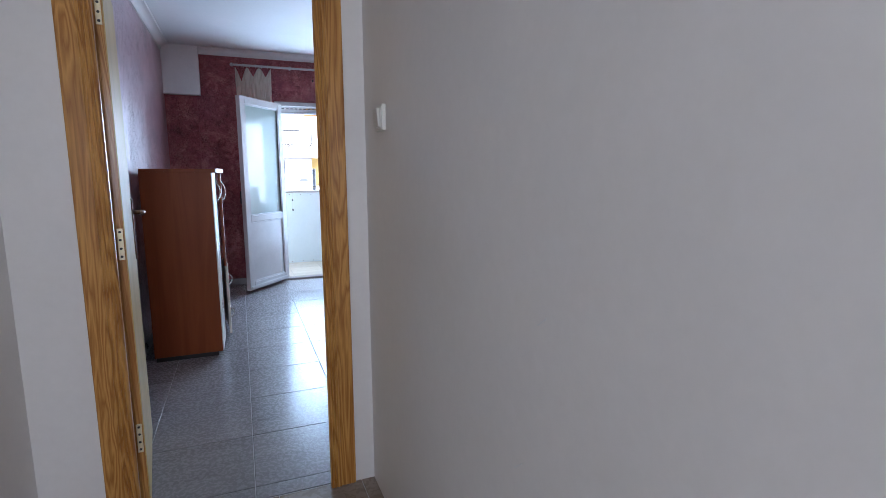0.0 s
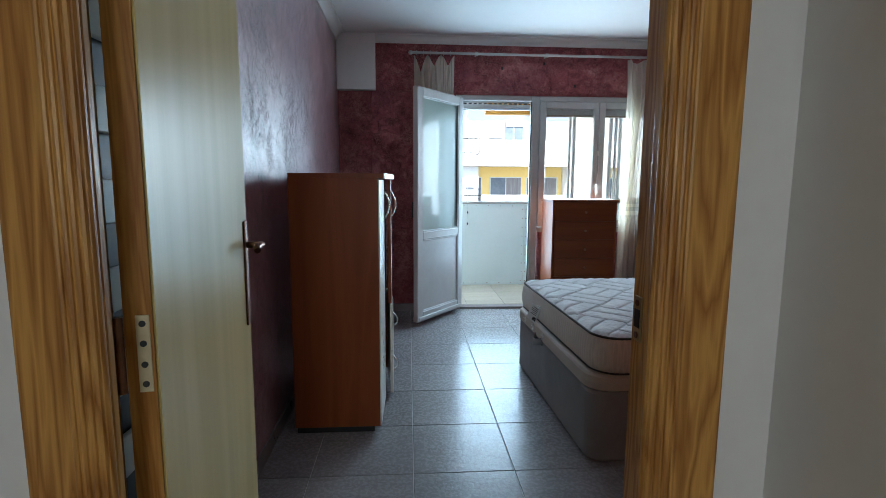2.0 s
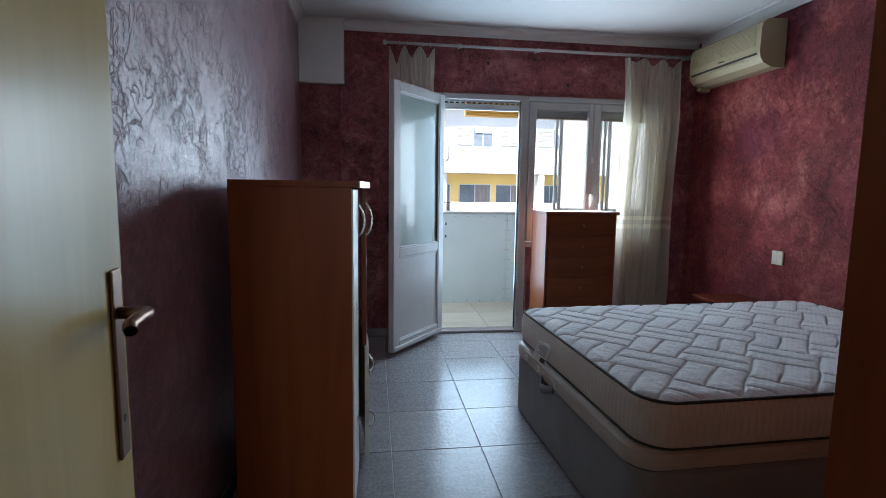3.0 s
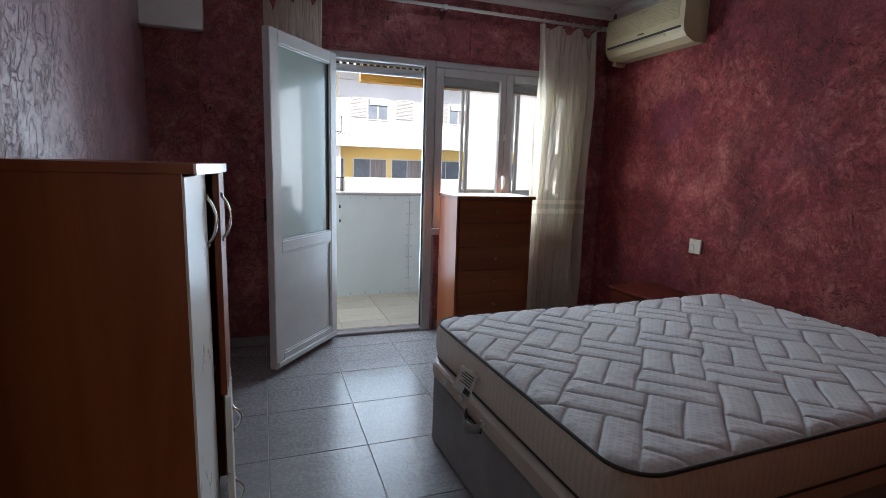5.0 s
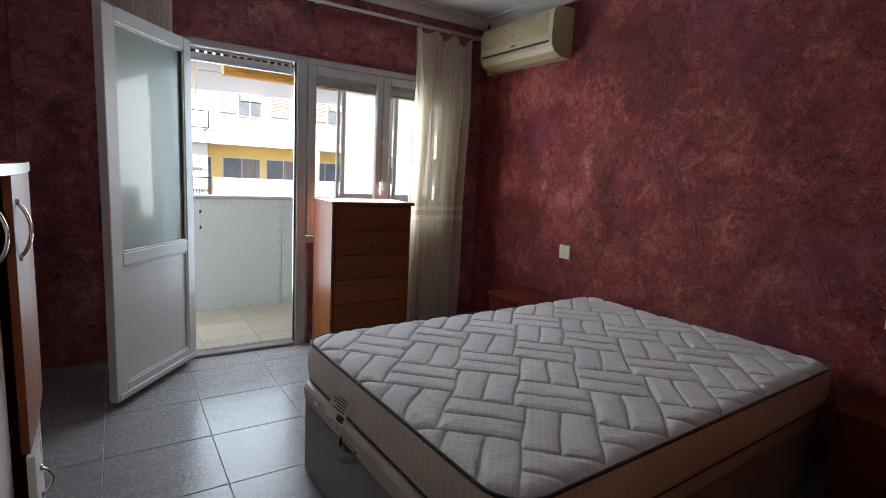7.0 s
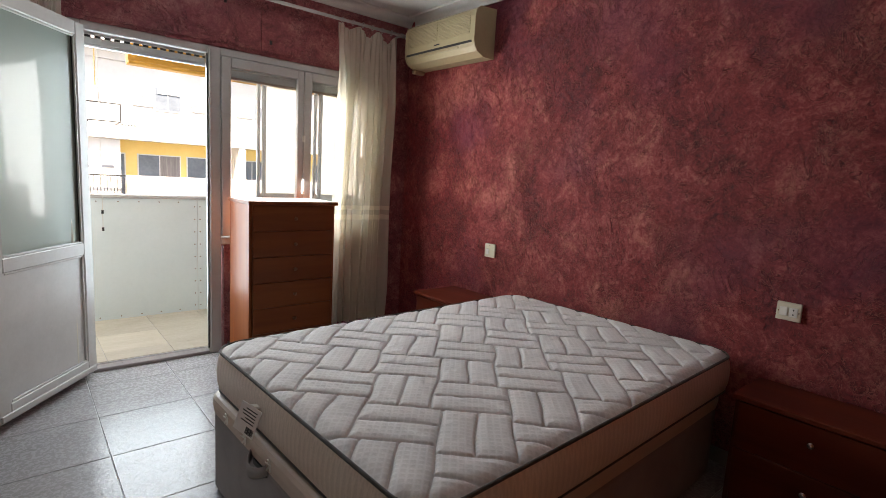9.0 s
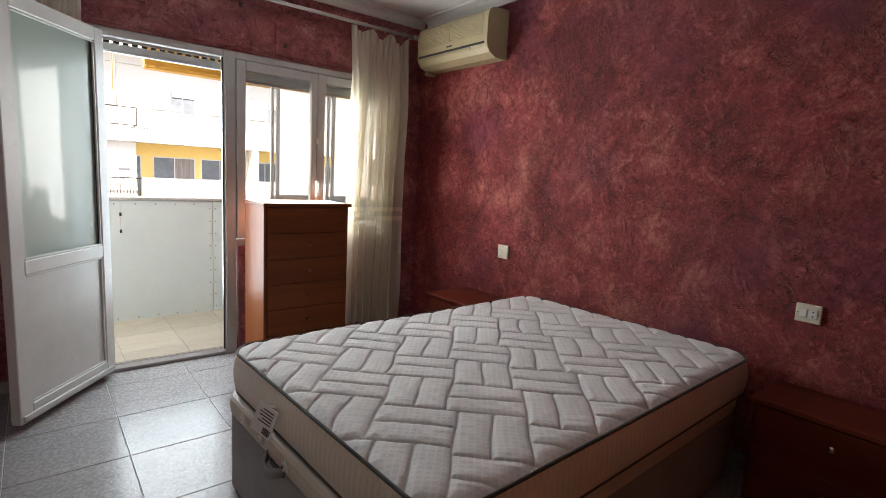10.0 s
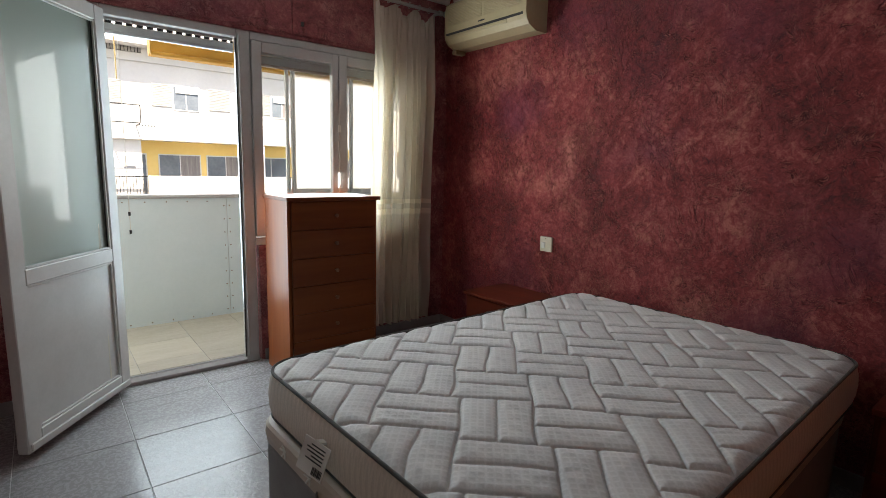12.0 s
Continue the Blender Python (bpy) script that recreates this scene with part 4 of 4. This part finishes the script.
mat = thing("mattress", (*BED, 0.424), "white quilted double mattress with black piping, bare", "mattress", TURNED)
MA, MB, MR = 0.974, 0.688, 0.12
levels = [(MA - 0.012, MB - 0.012, MR, 0.0), (MA, MB, MR, 0.012), (MA + 0.007, MB + 0.007, MR, 0.045), (MA + 0.009, MB + 0.009, MR, 0.09), (MA + 0.005, MB + 0.005, MR, 0.135), (MA, MB, MR, 0.158), (MA - 0.006, MB - 0.006, MR, 0.17)]
part("border", wrap(levels, False), MATTRESS_SIDE, mat, "quilted beige mattress border", True)
part("underside", wrap([(MA - 0.013, MB - 0.013, MR, 0.0), (MA - 0.013, MB - 0.013, MR, 0.004)]), MATTRESS_SIDE, mat)
for z, inset in ((0.17, 0.004), (0.010, 0.002)):
    part("piping", sweep(bmesh.new(), [(x, y, z) for x, y in outline(MA - inset, MB - inset, MR, 12)], 0.006, 8, True), PIPING, mat, "black piping", True)


def quilt_top():
    """The quilted top: double herringbone of stitched bars, sunk seams, rounded edge."""
    step = 0.004
    nx, ny = int(2 * MA / step), int(2 * MB / step)
    xs, ys = np.meshgrid(np.linspace(-MA + 0.004, MA - 0.004, nx), np.linspace(-MB + 0.004, MB - 0.004, ny))
    rr = MR - 0.004
    ax, ay = np.abs(xs) - (MA - 0.004 - rr), np.abs(ys) - (MB - 0.004 - rr)
    corner = (ax > 0) & (ay > 0)
    dist = np.hypot(np.maximum(ax, 0), np.maximum(ay, 0))
    # square corner blended to a round one
    big = np.maximum(np.maximum(ax, ay), 1e-6)
    scale = np.where(corner, big / np.maximum(dist, 1e-6), 1.0)
    px = np.where(corner, np.sign(xs) * ((MA - 0.004 - rr) + ax * scale), xs)
    py = np.where(corner, np.sign(ys) * ((MB - 0.004 - rr) + ay * scale), ys)
    bx, by = np.abs(px) - (MA - 0.004 - rr), np.abs(py) - (MB - 0.004 - rr)
    rim = rr - np.where((bx > 0) & (by > 0), np.hypot(np.maximum(bx, 0), np.maximum(by, 0)), np.maximum(bx, by))
    L, B = 0.256, 0.2165
    ang = radians(-46.5)
    warp = 0.004 * np.sin(px * 17 + 2.0 * np.sin(py * 7)) + 0.003 * np.sin(py * 23 + px * 9)
    u = px * math.cos(ang) + py * math.sin(ang) + 0.4193 + warp
    v = -px * math.sin(ang) + py * math.cos(ang) + 0.8681 + 0.8 * warp
    seam = np.full(u.shape, 9.0)
    for i in range(-14, 15):
        for j in range(-8, 9):
            ox, oy = i * B + j * L, i * B - j * L
            for w, h, split in ((L, B, 1), (B, L, 0)):
                lu, lv = u - ox, v - oy - (0 if split else B)
                ins = (lu >= 0) & (lu < w) & (lv >= 0) & (lv < h)
                if not ins.any():
                    continue
                d = np.minimum(np.minimum(lu, w - lu), np.minimum(lv, h - lv))
                mid = np.abs(lv - B / 2) if split else np.abs(lu - B / 2)
                seam = np.where(ins, np.minimum(d, mid), seam)
    z = 0.187 - 0.0085 * np.exp(-(seam / 0.0036) ** 2) - 0.0045 * np.exp(-(seam / 0.017) ** 2)
    z += 0.0012 * np.sin(px * 61 + 3 * np.sin(py * 31)) * np.sin(py * 53 + 2 * np.sin(px * 37))
    z -= 0.02 * np.clip(1 - rim / 0.055, 0, 1) ** 2
    z += 0.003 * np.sin(px * 5.1 + 1.0) * np.sin(py * 6.3)
    verts = np.stack([px, py, z], -1).reshape(-1, 3).tolist()
    k = np.arange(nx * ny).reshape(ny, nx)
    faces = np.stack([k[:-1, :-1], k[:-1, 1:], k[1:, 1:], k[1:, :-1]], -1).reshape(-1, 4).tolist()
    me = bpy.data.meshes.new("quilted_top")
    me.from_pydata(verts, [], faces)
    for f in me.polygons:
        f.use_smooth = True
    me.materials.append(TICKING)
    ob = new("quilted_top", me)
    ob.parent = mat
    return ob


quilt_top()
tag = part("care_label", boxm(-0.002, -0.055, -0.095, 0.002, 0.055, 0.0, bevel=0.001), PAPER, mat, "white paper care label with a barcode")
tag.matrix_basis = pose(-MA - 0.03, 0.17, 0.115, 6, 20, 14)
for k in range(9):
    part("bar", boxm(-0.0032, -0.05 + k * 0.0045, -0.088, -0.0022, -0.0478 + k * 0.0045 + (k % 3) * 0.0006, -0.066), INK, tag)
for z, y1 in ((-0.012, 0.02), (-0.022, 0.035), (-0.032, 0.03), (-0.042, 0.01), (-0.052, 0.03)):
    part("bar", boxm(-0.0032, -0.04, z - 0.0035, -0.0022, y1, z), INK, tag)
part("stitch_loop", boxm(-0.001, -0.012, -0.004, 0.03, 0.012, 0.002), PAPER, tag)

# ---- balcony ----
# unseen white skin on the outer wall, added to bounce light onto the parapet
bm = bmesh.new()
for dims in ((-1.05, 0.017, WL, 2.45), (WR, 0.017, 3.95, 2.45), (WL, WH, WR, 2.45), (1.3, 0.017, WR, SILL)):
    box(bm, dims[0], YF + 0.203, dims[1], dims[2], YF + 0.215, dims[3])
structure("balcony_bounce_wall", bm, BALCONY_WALL, "unseen white render added to bounce light onto the parapet", "wall")
par = structure("balcony_parapet", boxm(-1.2, BAL, -0.2, 4.2, BAL + 0.1, 1.03), BALCONY_WALL, "white balcony parapet", "parapet")
for x0, x1 in ((-1.0, 0.22), (0.225, 1.42), (1.425, 2.62), (2.625, 3.9)):
    sheet = thing("parapet_sheet", ((x0 + x1) / 2, BAL, 0.017), "white riveted sheet covering the balcony parapet", "panel", group="parapet sheets")
    w = (x1 - x0) / 2
    part("sheet", boxm(-w, -0.012, 0, w, -0.002, 1.01), PARAPET, sheet)
    for k in range(9):
        for s in (-1, 1):
            part("rivet", rodm((s * (w - 0.02), -0.015, 0.05 + k * 0.112), (s * (w - 0.02), -0.011, 0.05 + k * 0.112), 0.005, 8), BRONZE, sheet)
    for k in range(1, 8):
        part("rivet", rodm((-w + k * w / 4, -0.015, 0.025), (-w + k * w / 4, -0.011, 0.025), 0.005, 8), BRONZE, sheet)
        part("rivet", rodm((-w + k * w / 4, -0.015, 0.985), (-w + k * w / 4, -0.011, 0.985), 0.005, 8), BRONZE, sheet)
structure("parapet_coping", boxm(-1.2, BAL - 0.03, 1.03, 4.2, BAL + 0.13, 1.058, bevel=0.006), WHITE_METAL, "white metal coping on the balcony parapet", "coping")
structure("balcony_ceiling", boxm(-1.2, YF + 0.2, 2.45, 4.2, BAL + 0.2, 2.66), BALCONY_WALL, "white balcony soffit", "ceiling")
structure("balcony_wall_west", boxm(-1.2, YF + 0.2, -0.2, -1.05, BAL + 0.1, 2.45), BALCONY_WALL, "white side wall of the balcony", "wall")
structure("balcony_wall_east", boxm(3.95, YF + 0.2, -0.2, 4.2, BAL + 0.1, 2.45), BALCONY_WALL, "white side wall of the balcony", "wall")
aw = thing("awning", (1.9, BAL + 0.02, 2.1), "rolled orange canvas awning under the balcony soffit", "awning")
part("canvas", extrude_profile(bmesh.new(), [(-0.03, 0.02), (0.03, 0.0), (0.06, 0.02), (0.07, 0.1), (0.04, 0.17), (-0.03, 0.18), (-0.055, 0.1)], "x", -0.98, 1.6), AWNING, aw)
part("front_bar", rodm((-0.98, -0.05, 0.015), (1.6, -0.05, 0.015), 0.016), AWNING, aw)
for x in (-0.7, 0.4):
    part("bracket", boxm(x - 0.02, -0.03, 0.17, x + 0.02, 0.04, 0.35), WHITE_METAL, aw)
part("arm", rodm((-1.2, 0.0, 0.1), (-1.2, 0.0, -0.2), 0.005), BRASS, aw)
cord = thing("pull_cord", (0.7, 7.2, 0), "thin white awning cord with two beads", "cord")
part("cord", rodm((0, 0, 0.79), (0, 0.0, 2.449), 0.0025, 6), WHITE_PLASTIC, cord)
for z in (0.795, 0.93):
    part("bead", rodm((0, 0, z - 0.014), (0, 0, z + 0.014), 0.008, 8), BLACK, cord)
for x0 in (1.93, 2.5):
    en = thing("glazing_sash", (x0, 7.3, 1.06), "white aluminium balcony glazing sash with frosted glass", "window sash", group="balcony glazing")
    bar("stile", en, 0, -0.015, 0, 0.03, 0.015, 1.36)
    bar("stile", en, 0.045, -0.03, 0, 0.08, 0.0, 1.36)
    bar("stile", en, 0.5, -0.015, 0, 0.54, 0.015, 1.36)
    bar("rail", en, 0.03, -0.015, 0, 0.5, 0.015, 0.045)
    bar("rail", en, 0.03, -0.015, 1.3, 0.5, 0.015, 1.36)
    q = part("pane", boxm(0.08, -0.004, 0.045, 0.5, 0.002, 1.3), FROSTED, en)
    q.visible_shadow = False

# ---- the street and the house opposite ----
structure("ground", boxm(-400, -400, -10.4, 400, 700, -10.0), ASPHALT, "street asphalt far below the balcony", "street")
structure("house_wall_outer", boxm(-8, YF + 0.21, -10, -1.2, YF + 0.4, 6.0), FACADE_WHITE, "white outer wall of the building", "wall")
FYD = 27.0
fh = thing("apartment_building", (0, FYD, -10), "white apartment building with yellow loggias across the street", "building")
Z0 = 10.0


def fbox(name, x0, x1, z0, z1, y0, y1, m, parent=None, label=""):
    return part(name, boxm(x0, y0, z0 + Z0, x1, y1, z1 + Z0), m, parent or fh, label)


fbox("core", -30, 34, -10, 6.0, 1.62, 9, FACADE_WHITE)
fbox("eave", -30, 34, 5.75, 6.1, -0.9, 9.0, FACADE_WHITE)
fbox("roof", -30, 34, 6.1, 6.6, -0.4, 8.6, FACADE_WHITE)
for s in range(-3, 2):
    zb = 2.35 + s * 2.9
    if zb > 5.7:
        continue
    top = min(zb + 2.9, 5.75)
    loggia = s != 0
    if not loggia:
        fbox("wall", -30, 34, zb, top, 0.0, 1.6, FACADE_WHITE)
    else:
        fbox("loggia_wall", -30, 34, zb, top, 1.4, 1.6, FACADE_YELLOW)
        fbox("slab", -30, 34, top - 0.16, top, 0.0, 1.4, FACADE_WHITE)
        for xa, xb in ((-30, 2.2), (3.75, 34)):
            fbox("balcony_front", xa, xb, zb - 0.02, zb + 1.27, -0.08, 0.06, FACADE_WHITE)
        fbox("balcony_wing", 2.25, 3.6, zb + 0.02, top - 0.16, 0.3, 1.38, FACADE_WHITE)
        fbox("balcony_curb", 2.2, 3.75, zb - 0.02, zb + 0.3, -0.08, 0.06, FACADE_WHITE)
        fbox("wing_window", 2.95, 3.35, zb + 1.55, zb + 2.05, 0.27, 0.299, FAR_SHUTTER)
        for k in range(-4, 6):
            fbox("pier", 0.9 + k * 7.4, 1.2 + k * 7.4, zb, top, 0.05, 1.5, FACADE_WHITE)
    yb = 1.4 if loggia else 0.0
    for k in range(-7, 7):
        zw0, zw1 = (zb + 0.15, zb + 2.2) if loggia else (zb + 1.1, zb + 2.12)
        for x, wide in ((4.42 + 4.12 * k, 1.64), (6.4 + 4.12 * k, 1.6)) if loggia else ((4.85 + 4.12 * k, 0.94),):
            w = fbox("window", x - 0.05, x + wide + 0.05, zw0, zw1, yb - 0.04, yb - 0.002, SHUTTER)
            half = wide / 2 - 0.02
            fbox("pane", x, x + half, zw0 + 0.05, zw1 - 0.05, yb - 0.05, yb - 0.041, DARK_PANE, w)
            fbox("pane", x + wide - half, x + wide, zw0 + 0.05, zw1 - 0.05, yb - 0.05, yb - 0.041, FAR_CURTAIN if (k + s) % 2 else DARK_PANE, w)
        if not loggia:
            for xa, xb in ((4.02 + 4.12 * k, 4.78 + 4.12 * k), (6.2 + 4.12 * k, 7.1 + 4.12 * k)):
                sl = bmesh.new()
                for j in range(14):
                    box(sl, xa, yb - 0.05, zw0 + 0.12 + j * 0.065 + Z0, xb, yb - 0.02, zw0 + 0.17 + j * 0.065 + Z0)
                tagged(part("shutter", sl, FAR_SHUTTER, fh), kind="stuff")
    if loggia:
        for k in range(-4, 6):
            x = 2.25 + k * 7.4
            fbox("handrail", x, x + 1.45, zb + 1.22, zb + 1.27, -0.12, -0.06, IRON)
            for j in range(13):
                fbox("railing_bar", x + j * 0.115, x + j * 0.115 + 0.02, zb + 0.3, zb + 1.22, -0.11, -0.075, IRON)
fbox("drainpipe", 1.55, 1.65, -9, 5.7, -0.14, -0.06, FACADE_WHITE)
# an open balcony rail on the upper storey, its laundry bars and bracket
for z0, z1, x0, x1 in ((3.44, 3.48, 1.2, 3.5), (2.76, 2.8, 1.2, 3.5), (2.76, 3.48, 3.46, 3.5), (2.76, 3.48, 1.2, 1.24)):
    fbox("clothes_bar", x0, x1, z0, z1, -0.9, -0.86, IRON)
for x in (1.3, 2.4, 3.4):
    fbox("clothes_bracket", x, x + 0.04, 2.7, 2.76, -0.9, 0.0, IRON)
for j in range(5):
    fbox("vent", 3.62 + j * 0.11, 3.68 + j * 0.11, 2.72, 2.77, -0.02, 0.002, IRON)
for k in range(-3, 4):
    xw = 4.93 + 4.12 * k
    fbox("roller_box", xw, xw + 0.86, 4.15, 4.42, -0.09, -0.052, SHUTTER)

# ---- floor tiles ----
tile_cache = {}


def lay(parent, x_line, y_line, size, x0, x1, y0, y1, top, material, joint):
    """Tiles on the grid through (x_line, y_line), cut at the room's edges."""
    def cuts(line, lo, hi):
        k = math.ceil((lo - line) / size)
        inner = []
        while line + k * size < hi - 1e-6:
            if line + k * size > lo + 1e-6:
                inner.append(line + k * size)
            k += 1
        return [lo, *inner, hi]
    xs, ys = cuts(x_line, x0, x1), cuts(y_line, y0, y1)
    for xa, xb in zip(xs, xs[1:]):
        for ya, yb in zip(ys, ys[1:]):
            w, d = xb - xa - joint, yb - ya - joint
            if w < 0.02 or d < 0.02:
                continue
            key = (round(w, 4), round(d, 4), material.name)
            if key not in tile_cache:
                tile_cache[key] = mesh_of("tile", boxm(-w / 2, -d / 2, -0.01, w / 2, d / 2, 0, bevel=0.0012), material)
            t = new("tile", tile_cache[key])
            t.location = ((xa + xb) / 2, (ya + yb) / 2, top)
            t.rotation_euler = (random.uniform(-0.0012, 0.0012), random.uniform(-0.0012, 0.0012), 0)
            t.parent = parent


lay(floor, 0.463, 5.513, 0.45, XL - 0.015, XR + 0.015, YD0 + 0.022, YF + 0.1, 0.0, FLOOR_TILE, 0.0035)
lay(hall_floor, 0.1, 1.3, 0.33, HL - 0.015, HR + 0.015, HB, YD0 + 0.016, 0.0, HALL_TILE, 0.003)
lay(balcony_floor, 0.2, 6.9, 0.4, -1.1, 4.1, YF + 0.13, BAL - 0.001, 0.02, CREAM_TILE, 0.003)
